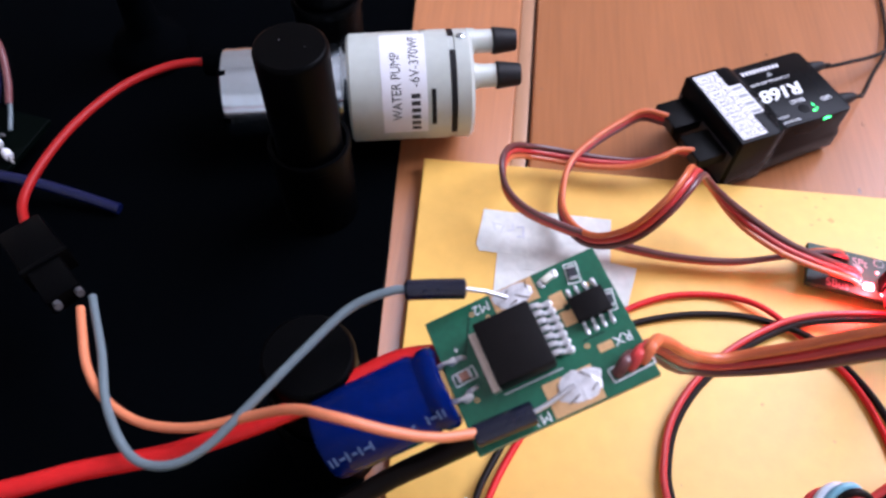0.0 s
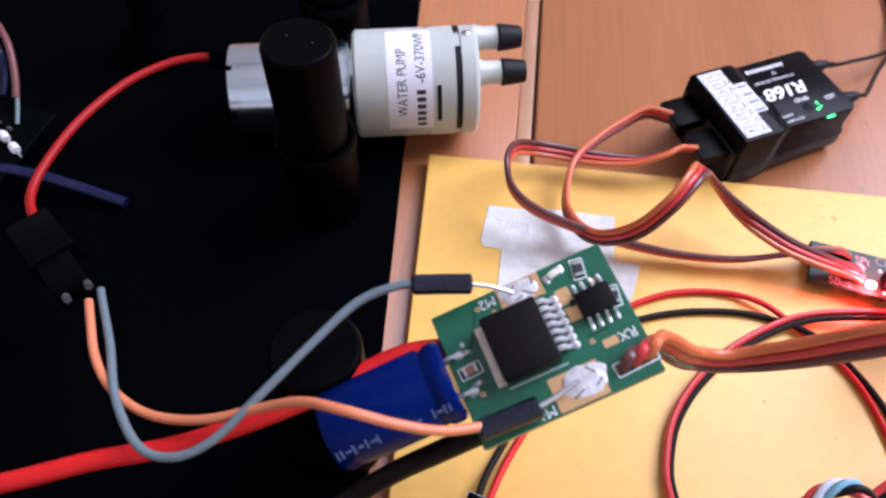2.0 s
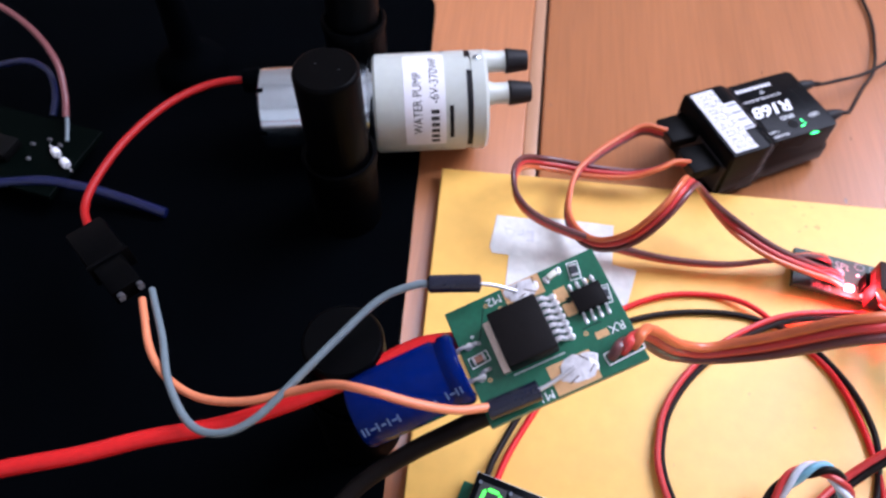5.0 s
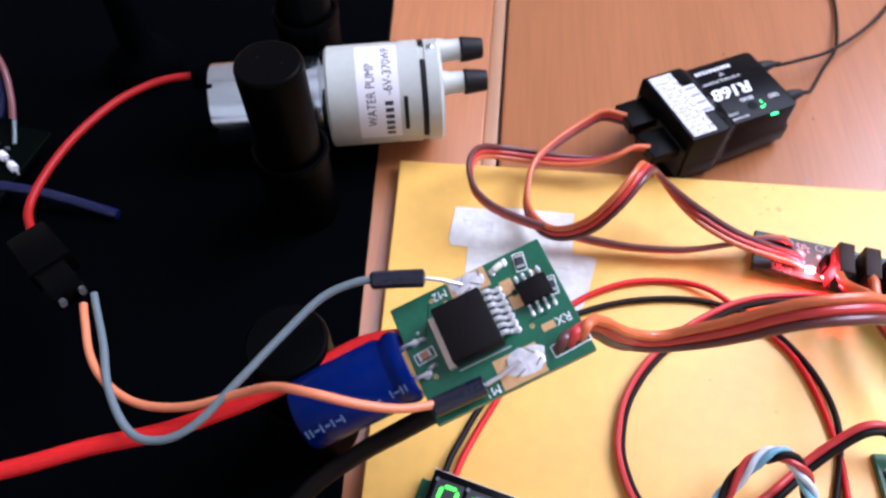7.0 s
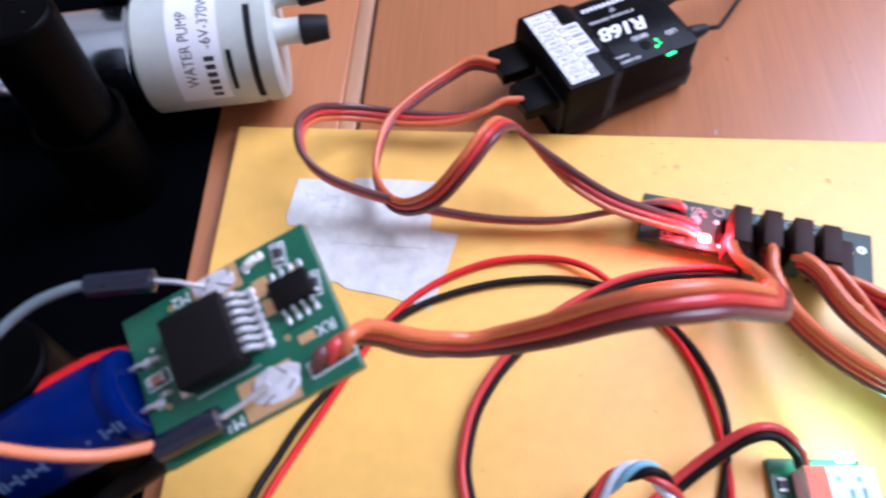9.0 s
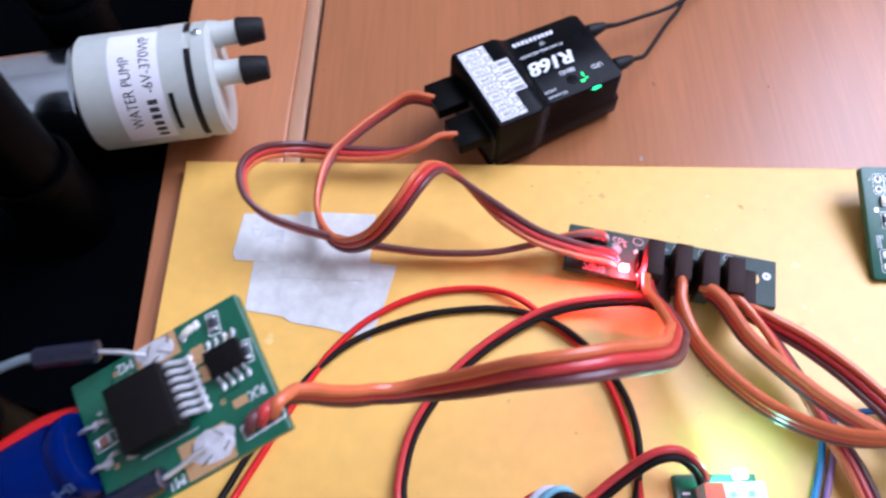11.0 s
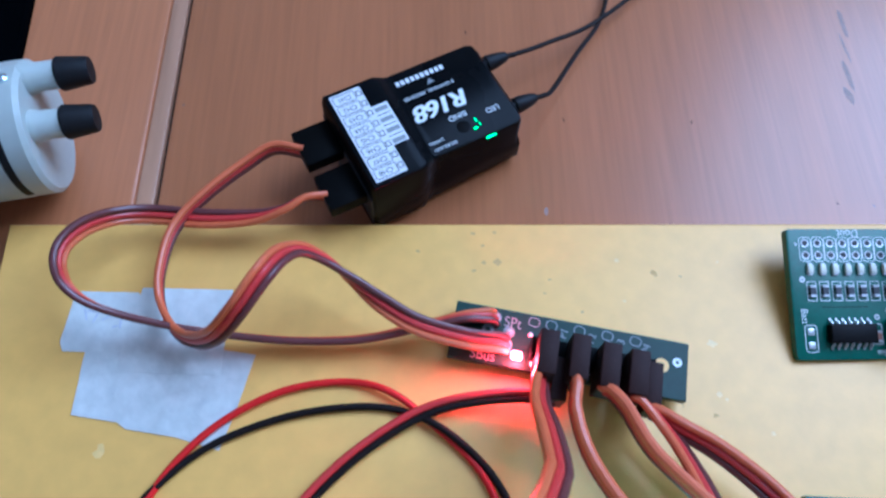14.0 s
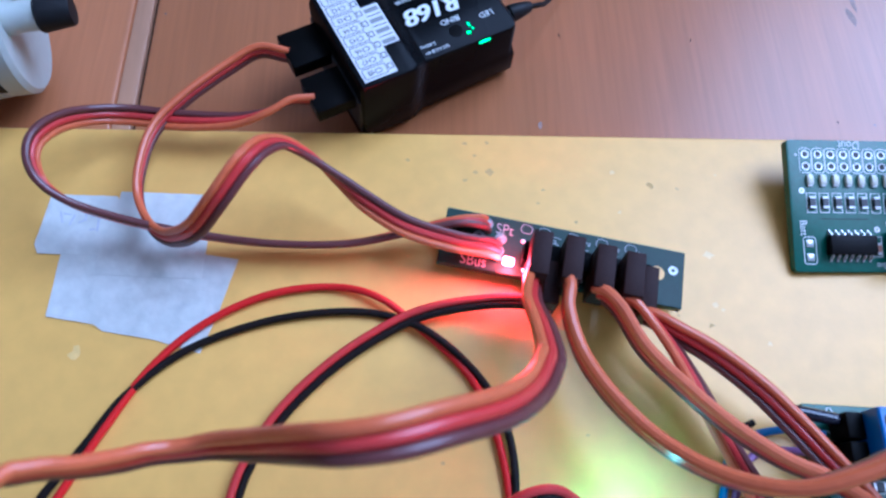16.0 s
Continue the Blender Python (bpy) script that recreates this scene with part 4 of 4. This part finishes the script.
driver_line = curve_through([(82.7, 71.8, 12.6), (82.2, 70.0, 14.0), (81.7, 66.5, 17.0), (81.9, 61.5, 22.5), (82.0, 56.5, 27), (81.4, 54.4, 29), (79.0, 50.3, 33.5), (74.6, 46.3, 41), (68.1, 43.2, 47), (63.7, 41.5, 49), (58.9, 40.7, 48.5), (55.3, 40.9, 45.6), (49.6, 41.6, 38.6), (44.0, 42.0, 33.6), (40.2, 41.6, 32.4), (37.1, 41.0, 33.2), (34.6, 39.9, 35.4), (32.2, 38.9, 38.4), (29.9, 38.2, 41.2), (27.6, 37.3, 43.4)], 8)
driver_cable = thing("driver_cable", None, "flat servo cable arching from the servo board to the driver board", "cable", "servo cables")
for (a, b), mat, each in zip(RX_PADS, TRIO[::-1], strands(driver_line, (-1.5, 0.0, 1.5), [60, 35, 22, 24, 48, 75, 86, 92])):
    tail = curve_through([each[-3], each[-1], drv(a + 1.4, b - 0.9, 1.1), drv(a + 0.3, b - 0.2, 0.8), drv(a - 0.3, b, 0.1)], 6)
    part("wire", tube(each[:-3] + tail, 0.8), mat, driver_cable)
FLAT = "flat orange, red and brown servo cable hanging from its plug"
ribbon("servo_cable", [(88.0, 71.2, 12.4), (87.9, 69.6, 13.2), (87.6, 66.0, 13.6), (89.2, 59.4, 14.6), (92.8, 52.6, 17), (98.2, 46.4, 20), (104.3, 42.2, 24), (110.3, 40.8, 28), (116.0, 42.2, 31), (122.5, 45.0, 32.5), (132, 48, 30), (146, 50, 22), (166, 50, 12)], TRIO[::-1], 0.95, [85, 82, 82, 86, 88, 60], FLAT, group="servo cables")
ribbon("servo_cable", [(92.7, 70.0, 12.4), (93.6, 69.4, 13.0), (95.5, 67.0, 13.4), (98.7, 61.4, 13.2), (103.4, 56.6, 13), (109.8, 51.0, 13), (117.0, 46.4, 13), (123.0, 44.0, 13), (132, 39.5, 12), (150, 30, 10)], TRIO[::-1], 0.93, [85, 82, 84, 86, 60], FLAT, group="servo cables")
ribbon("servo_cable", [(97.1, 69.0, 12.4), (98.3, 68.4, 12.8), (100.6, 66.0, 12.6), (103.9, 62.2, 11.3), (107.5, 57.0, 9.6), (110.7, 51.3, 8.4), (113.6, 46.2, 7.4), (116.4, 40.6, 7), (119, 32, 6.5)], TRIO[::-1], 0.72, [85, 55, 35, 20, 0], FLAT, group="servo cables")
ribbon("servo_cable", [(100.1, 67.4, 10.6), (101.6, 66.6, 11.2), (104.4, 64.7, 11.6), (109.9, 61.8, 11.0), (116.1, 57.4, 10.2), (120.7, 52.8, 10), (125.6, 47.0, 10), (129.5, 42.2, 10), (138, 31, 9)], TRIO[::-1], 0.72, [100, 120, 135, 140], FLAT, group="servo cables")

# ---------------------------------------------------------------- red and black power leads
ribbon("power_lead", [(85.4, 68.6, 8.2), (83.2, 69.6, 7.8), (78.0, 69.9, 7.0), (68.6, 68.4, 6.2), (61.3, 65.3, 5.6), (52.7, 58.9, 5.4), (45.8, 51.2, 5.4), (41.6, 43.4, 5.3), (40.2, 36.5, 5.3), (40.4, 31.0, 5.3), (43.0, 24.3, 5.3), (48.5, 18.5, 5.3), (58, 12, 5.3)], (WIRE_BLACK, WIRE_RED), 0.64, [0, 15, 40, 20], "red and black twin lead curving over the yellow board", category="cable")
wire("red_lead", [(10.5, 23.4, 7), (11.6, 27.5, 6), (13.4, 32.5, 5), (16.6, 39.7, 4.8), (20.0, 47.4, 4.8), (25.0, 56.9, 4.8), (31.8, 64.3, 4.8), (41.2, 69.7, 4.9), (51.4, 71.6, 4.8), (59.1, 69.8, 5.6), (66.5, 64.6, 4.9), (72.7, 59.2, 4.8), (76.4, 53.3, 4.8), (78.9, 45.8, 4.8), (80.2, 38.0, 4.8), (80.4, 31, 4.8), (80.0, 23, 4.8), (78, 5, 4.8)], 0.62, WIRE_BRIGHT, "thin red lead from the voltage display", group="display leads")
wire("black_lead", [(8.6, 23.4, 7), (9.4, 27.2, 6), (10.9, 31.5, 5), (13.6, 37.9, 4.8), (17.9, 45.2, 4.8), (22.3, 52.8, 4.8), (29.9, 60.0, 4.8), (40.9, 65.1, 4.8), (51.8, 67.4, 4.8), (60.3, 67.2, 4.8), (67.9, 64.0, 6.0), (75.0, 58.2, 4.9), (79.1, 51.4, 4.9), (80.6, 44, 5.4), (80.2, 37, 4.8), (78.4, 30, 4.8), (76.4, 22, 4.8), (73, 5, 4.8)], 0.62, WIRE_BLACK, "thin black lead from the voltage display", group="display leads")

# ---------------------------------------------------------------- voltage display
DM = frame_of((7.1, 23.7, 4.0), (17.8, -3.9, 0), (3.9, 17.8, 0))
disp = thing("voltage_display", DM, "small three-digit voltage display with lit green segments", "display")
part("board", box((23, 8.2, 1.2), (9.3, -5.2, 0.7), 0.1, 1), PCB, disp)
for x in (-1.2, 19.8):
    part("board_hole", lathe([(0, 0), (0.6, 0), (0.6, 0.03), (0, 0.03)], 20), YELLOW, disp, m=at(x, -5.2, 1.31))
part("case", box((18.6, 10.2, 4.8), (9.3, -5.1, 3.6), 0.3), BLACK_CASE, disp)
part("case_rim", box((18.9, 0.6, 3.9), (9.3, -0.1, 3.4), 0.1, 1), PALE_LABEL, disp, "grey side of the display case")
SEG = {"a": (0.2, 2.6, 0), "g": (0, 0, 0), "d": (-0.2, -2.6, 0), "f": (-1.35, 1.3, 1), "b": (1.55, 1.3, 1), "e": (-1.6, -1.3, 1), "c": (1.3, -1.3, 1)}
for k, lit in enumerate(("abcdefg", "fgec", "fe")):
    digit = part("digit_face", box((4.9, 7.2, 0.05)), PRINT, disp, m=at(3.5 + 5.6 * k, -5.0, 6.02), smooth=False)
    for key, (x, y, up) in SEG.items():
        ln = [(-1.15, 0), (-0.8, 0.34), (0.8, 0.34), (1.15, 0), (0.8, -0.34), (-0.8, -0.34)]
        if up:
            ln = [(0.09 * q - r_, q) for q, r_ in ln]
        bm = prism(ln, 0.03, 0.07)
        part("segment", bm, SEGMENT_ON if key in lit else SEGMENT_OFF, digit, m=at(x, y, 0), smooth=False)
    part("decimal_point", lathe([(0, 0), (0.35, 0), (0.35, 0.05), (0, 0.05)], 14), SEGMENT_ON if k == 2 else SEGMENT_OFF, disp, m=at(1.0 + 5.6 * k, -1.6, 6.02))

# ---------------------------------------------------------------- regulator module and twisted cable
REG = frame_of((86.0, 38.6, 4.0), (13.5, 1.1, 0), (-1.1, 13.5, 0))
reg = thing("regulator_module", REG, "small regulator board with orange and white label and green light", "regulator")
part("board", box((14.0, 24, 1.4), (7.0, -12, 0.8), 0.15, 1), PCB, reg)
part("coil_block", box((10.2, 21, 4.6), (8.3, -12.6, 3.8), 0.4), PALE_LABEL, reg, "pale label over the regulator")
part("orange_label", box((3.2, 20.8, 0.06), (4.9, -12.6, 6.14)), ORANGE_LABEL, reg, smooth=False)
for k, (x, y, w, h) in enumerate(((7.9, -4.0, 0.9, 0.9), (10.8, -4.0, 0.9, 0.9), (9.4, -7.4, 0.8, 4.0), (11.2, -7.6, 0.7, 4.8))):
    bar((w, h), GREY_PRINT, reg, at(x, y, 6.14))
lettering("OUT", 1.5, PRINT, reg, at(9.4, -12.0, 6.14, 0, 0, 90))
part("power_light", box((2.0, 1.4, 1.3), (0, 0, 0.65), 0.2), GREEN_GLOW, reg, "glowing green light", m=at(9.3, -1.0, 6.0))
for k in range(3):
    smd(reg, at(1.6, -4 - 4.2 * k, 1.5, 0, 0, 90), (2.0, 1.2, 0.6), RESISTOR)

ribbon("regulator_cable", [(46, 11, 6.2), (58.7, 21.8, 6.2), (66.3, 27.6, 6.6), (72.4, 33.4, 7.4), (77.4, 37.4, 10), (81.4, 39.8, 12.6), (85.2, 40.4, 12.6), (88.6, 38.9, 10.5), (90.5, 37.4, 7.6)], (WIRE_RED, WIRE_BLACK), 0.68, [0, -10, -20, 0], "red and black flat cable into the regulator", category="cable")
mid = curve_through([(48, 12, 6.6), (54.2, 21.1, 7.0), (57.4, 26.4, 9), (61.4, 31.3, 13), (65.7, 32.5, 15), (69.2, 30.1, 13.4), (71.4, 26.5, 10), (73.2, 22.5, 7.2), (75, 10, 6.6)], 12)
twist = thing("twisted_cable", None, "white, red, black and pale blue wires twisted into a loop", "cable")
total = len(mid) - 1
for n, mat in enumerate((WIRE_WHITE, WIRE_RED, WIRE_BLACK, WIRE_CYAN)):
    out = []
    for k, q in enumerate(mid):
        way = (mid[min(k + 1, total)] - mid[max(k - 1, 0)]).normalized()
        side = way.cross(Vector((0, 0, 1))).normalized()
        up = side.cross(way)
        a = 2 * math.pi * (n / 4 + 0.035 * k)
        out.append(q + 0.85 * (math.cos(a) * side + math.sin(a) * up))
    part("wire", tube(out, 0.6), mat, twist)
wire("blue_lead", [(101, 16, 4.8), (104.6, 25.0, 4.8), (108.6, 34.0, 4.8), (111.6, 41.9, 4.8), (113.0, 47.0, 4.8), (114.6, 49.6, 4.8), (117.6, 51.0, 4.9), (121.0, 51.8, 5.2), (124.6, 51.8, 6.9), (127.4, 51.2, 7.1)], 0.6, WIRE_BLUE, "thin blue lead on the yellow board")
wire("violet_lead", [(103, 16, 4.8), (106.6, 25.0, 4.8), (110.6, 34.0, 4.8), (113.5, 41.9, 4.8), (115.2, 46.0, 4.8), (117.6, 48.2, 4.9), (121.0, 48.8, 5.2), (124.6, 48.4, 6.9), (127.4, 48.0, 7.1)], 0.6, WIRE_VIOLET, "thin violet lead on the yellow board")

# ---------------------------------------------------------------- output board with pad rows
OUTM = frame_of((127.3, 100.8, 11.2), (1.0, 0.06, -0.02), (-0.05, 0.96, 0.26))
outb = thing("output_board", OUTM, "green circuit board with a row of solder pads and small lights", "circuit board")


def ob_(x, y, z=0.0, turn=0.0):
    return at(x, -y, z, 0, 0, turn)


part("board", prism([(x + 15.5, y - 11.6) for x, y in rounded(31.0, 23.2, 0.8)], -1.5, 0.0, 0.1), PCB_TEAL, outb)
for x, y, ln in ((29.5, 3.6, 5.6), (19.6, 18.4, 2.6), (8.0, 8.0, 3.4)):
    part("standing_pin", box((2.2, 2.2, ln), (x, -y, -1.5 - ln / 2), 0.2, 1), BLACK_PLUG, outb, "black spacer under the board")
PADS = [3.3 + 2.32 * k for k in range(8)]
ring = None
for k, x in enumerate(PADS):
    for y in (2.6, 4.75):
        if ring is None:
            ring = part("solder_pad", lathe([(0.52, -0.3), (0.52, 0.05), (0.72, 0.06), (0.75, 0.01)], 20), TIN, outb, m=ob_(x, y))
            hole = part("pad_hole", lathe([(0, 0.02), (0.53, 0.02), (0.52, 0.03), (0, 0.03)], 16), PRINT, outb, m=ob_(x, y))
        else:
            same_part(ring, outb, ob_(x, y))
            same_part(hole, outb, ob_(x, y))
    outline_print(2.3, 4.5, 0.7, 0.13, WHITE_PRINT, outb, ob_(x, 3.7, 0.01))
    led = part("indicator_light", box((1.05, 1.5, 0.7), (0, 0, 0.35), 0.12), LED_LENS, outb, "clear unlit indicator light", m=ob_(x + 0.35, 7.3))
    for s in (-1, 1):
        part("end", box((0.9, 0.35, 0.45), (0, s * 0.9, 0.22), 0.08, 1), SOLDER, led)
    smd(outb, ob_(x + 0.5, 11.2, 0.0, 90), (2.1, 1.1, 0.55), RESISTOR)
    outline_print(1.75, 3.5, 0.1, 0.12, WHITE_PRINT, outb, ob_(x + 0.5, 11.2, 0.01))
soic(outb, ob_(9.9, 18.7), 14, 8.3, 3.3, 1.5, 1.16)
for y in (18.3, 20.7):
    part("solder_pad", box((1.25, 1.25, 0.12), (0, 0, 0.06), 0.1), TIN, outb, m=ob_(2.9, y))
outline_print(2.3, 4.8, 0.6, 0.14, WHITE_PRINT, outb, ob_(2.9, 19.5, 0.01))
smd(outb, ob_(15.0, 19.2, 0.0, 90), (2.0, 1.0, 0.55), TAN_CAP)
outline_print(2.4, 3.6, 0.1, 0.14, WHITE_PRINT, outb, ob_(14.7, 18.8, 0.01))
for x, y in ((2.2, 9.1), (15.2, 15.8), (17.4, 14.8), (19.6, 13.8), (13.2, 7.6)):
    part("via", lathe([(0.22, 0.02), (0.5, 0.02), (0.5, 0.06), (0.22, 0.06)], 16), TIN, outb, m=ob_(x, y))
lettering("Dout", 2.1, WHITE_PRINT, outb, ob_(11.4, 0.8, 0.02) @ flip, 0.9)
lettering("Batt", 1.8, WHITE_PRINT, outb, ob_(2.0, 15.6, 0.02, -90), 0.9)
lettering("Bus", 1.5, WHITE_PRINT, outb, ob_(15.6, 22.0, 0.02) @ flip, 0.9)
lettering("+", 1.4, WHITE_PRINT, outb, ob_(1.6, 2.8, 0.02))
bar((8.5, 0.16), PCB_DARK, outb, ob_(9.5, 14.0, 0.02), "trace")
part("pin_header", box((8.0, 5.2, 3.4), (20.8, -18.6, 1.7), 0.3), BLACK_PLUG, outb, "black pin header")
for k in range(3):
    part("pin", box((0.6, 0.6, 1.2), (18.3 + 2.3 * k, -20.3, 3.8), 0.08, 1), TIN, outb)
part("blue_terminal", box((8, 9, 7), (26.1, -5.6, 3.5), 0.4), TERMINAL_BLUE, outb, "blue screw terminal")

# ---------------------------------------------------------------- terminal board
TM = frame_of((125.2, 56.0, 6.0), (1, -0.01, 0), (0.01, 1, 0))
term = thing("terminal_board", TM, "green circuit board with blue screw terminal and dark parts", "circuit board")
part("board", box((40, 34, 1.5), (20, -17, -0.75), 0.15, 1), PCB_TEAL, term)
for x, y in ((3, 3), (36, 3), (3, 30), (36, 30)):
    part("standing_pin", box((2.4, 2.4, 0.5), (x, -y, -1.75), 0.1, 1), BLACK_PLUG, term, "black spacer under the board")
bm = bmesh.new()
rim = [(6.4, 0), (6.4, 8.2), (6.7, 8.5), (10.5, 8.5), (11.2, 7.2), (13.2, 5.6), (13.2, 0)]
sides = [[bm.verts.new((x, y, z)) for x, z in rim] for y in (-1.8, -10.6)]
for k in range(len(rim)):
    j = (k + 1) % len(rim)
    bm.faces.new((sides[0][k], sides[0][j], sides[1][j], sides[1][k]))
bm.faces.new(sides[0])
bm.faces.new(sides[1])
bmesh.ops.recalc_face_normals(bm, faces=bm.faces)
bmesh.ops.bevel(bm, geom=bm.edges[:], offset=0.15, segments=2, profile=0.5, affect="EDGES")
block = part("screw_terminal", bm, TERMINAL_BLUE, term, "blue two-way screw terminal")
for y in (3.9, 8.1):
    part("screw_well", lathe([(0, 8.51), (1.4, 8.51), (1.45, 8.55), (0, 8.55)], 24), PRINT, block, m=at(8.5, -y, 0))
    part("screw", lathe([(0, 8.56), (1.0, 8.56), (0.9, 8.72), (0, 8.75)], 20), DULL_METAL, block, m=at(8.5, -y, 0))
    part("screw_slot", box((1.7, 0.3, 0.04), (0, 0, 8.77)), PRINT, block, m=at(8.5, -y, 0, 0, 0, 35), smooth=False)
part("divider", box((3.2, 0.4, 0.06), (8.6, -6.0, 8.53)), PRINT, block, smooth=False)
for y in (3.9, 8.2):
    part("black_block", box((2.7, 3.9, 5.0), (5.0, -y, 2.5), 0.3), BLACK_PLUG, term)
sleeve_line = [Vector((-4.5, -1.7, 3.0)).lerp(Vector((3.8, -3.0, 3.0)), k) for k in (0, 0.04, 0.1, 0.5, 0.9, 0.96, 1)]
part("sleeved_part", tube(sleeve_line, lambda k: 0.75 if k in (0, 1) else 1.0, 16), HEATSHRINK, term, "black sleeved wire")
part("sleeved_part", tube([Vector((0.5, -6.6, 1.1)), Vector((4.0, -6.6, 1.1))], 0.9, 14), BLACK_CASE, term)
lettering("U", 1.5, WHITE_PRINT, term, at(4.2, -0.9, 0.03, 0, 0, 200))
outline_print(3.4, 2.6, 1.1, 0.16, WHITE_PRINT, term, at(2.4, -5.2, 0.02))
outline_print(3.6, 3.2, 0.3, 0.16, WHITE_PRINT, term, at(2.6, -9.2, 0.02))
smd(term, at(2.6, -9.2, 0.0), (2.4, 1.4, 0.6), RESISTOR)
for x in (9.8, 12.4, 15.0):
    smd(term, at(x, -12.0, 0.0), (2.0, 1.3, 0.6), RESISTOR)
    outline_print(2.4, 1.9, 0.2, 0.14, WHITE_PRINT, term, at(x, -12.0, 0.02))
wire("wire_offcut", [(115.9, 52.0, 4.55), (116.7, 52.4, 4.6), (117.9, 53.0, 4.55)], 0.5, WIRE_BLACK, "short black wire offcut on the yellow board")

# ---------------------------------------------------------------- dim circuit on the black plate
dim = thing("diode_board", at(-118, 84, 2.2, 0, 0, -8), "green circuit board with shade put into its colour, with glass diodes, on the black plate", "circuit board")
# Board dimness comes from its near-black colour.
part("board", box((34, 22, 1.5), (3, 0, 5.0), 0.15, 1), PCB_SHADED, dim)
part("board_spacer", box((20, 12, 4.2), (3, 0, 2.1), 0.3), BLACK_PLUG, dim)
for x, y in ((14.5, 0.6), (18.6, -1.6)):
    d = part("diode", lathe([(0, -1.1), (0.9, -1.1), (1.0, -0.6), (1.0, 0.6), (0.9, 1.1), (0, 1.1)], 16), STICKER, dim, m=at(x, y, 6.9, 0, 90, -30))
    part("lead", tube([Vector((0, 0, -3.2)), Vector((0, 0, 3.4))], 0.22, 8), TIN, d)
for x, y in ((9.5, 4.5), (13.0, 3.6), (6.5, 2.0), (8.4, -2.4)):
    part("solder_joint", blob(0.7, 0.5, 0.5, x), DULL_METAL, dim, m=at(x, y, 5.8))
part("module", box((8, 6, 2.6), (0.5, -2.0, 7.0), 0.4), BLACK_PLUG, dim)
wire("pink_wire", [(-150, 128, 16), (-132.3, 119.1, 20), (-118.6, 111.1, 20), (-109.5, 103.2, 18), (-106.2, 97.0, 14), (-105.0, 92.5, 11)], 0.8, WIRE_PINK, "dusty pink wire to the diode board")
wire("bare_wire_end", [(-105.6, 95.0, 12.4), (-104.4, 91.0, 10), (-103.4, 87.2, 8.2)], 0.5, WIRE_GREY, "pale stripped wire end at the diode board")
wire("blue_loop_wire", [(-150, 100, 8), (-127.2, 104.2, 14), (-118.7, 104.6, 16), (-113.0, 102.9, 15), (-111.4, 99.5, 11), (-111.0, 95.0, 8.2)], 0.8, BLUE_BLADE, "dark blue wire looping to the diode board")
wire("blue_cable", [(-150, 66, 5), (-113.4, 72.6, 7.5), (-102.9, 74.6, 8), (-93.0, 75.0, 7), (-84.8, 74.8, 5.2), (-74, 73.6, 3.4)], 1.2, BLUE_BLADE, "dark blue cable lying on the black plate")
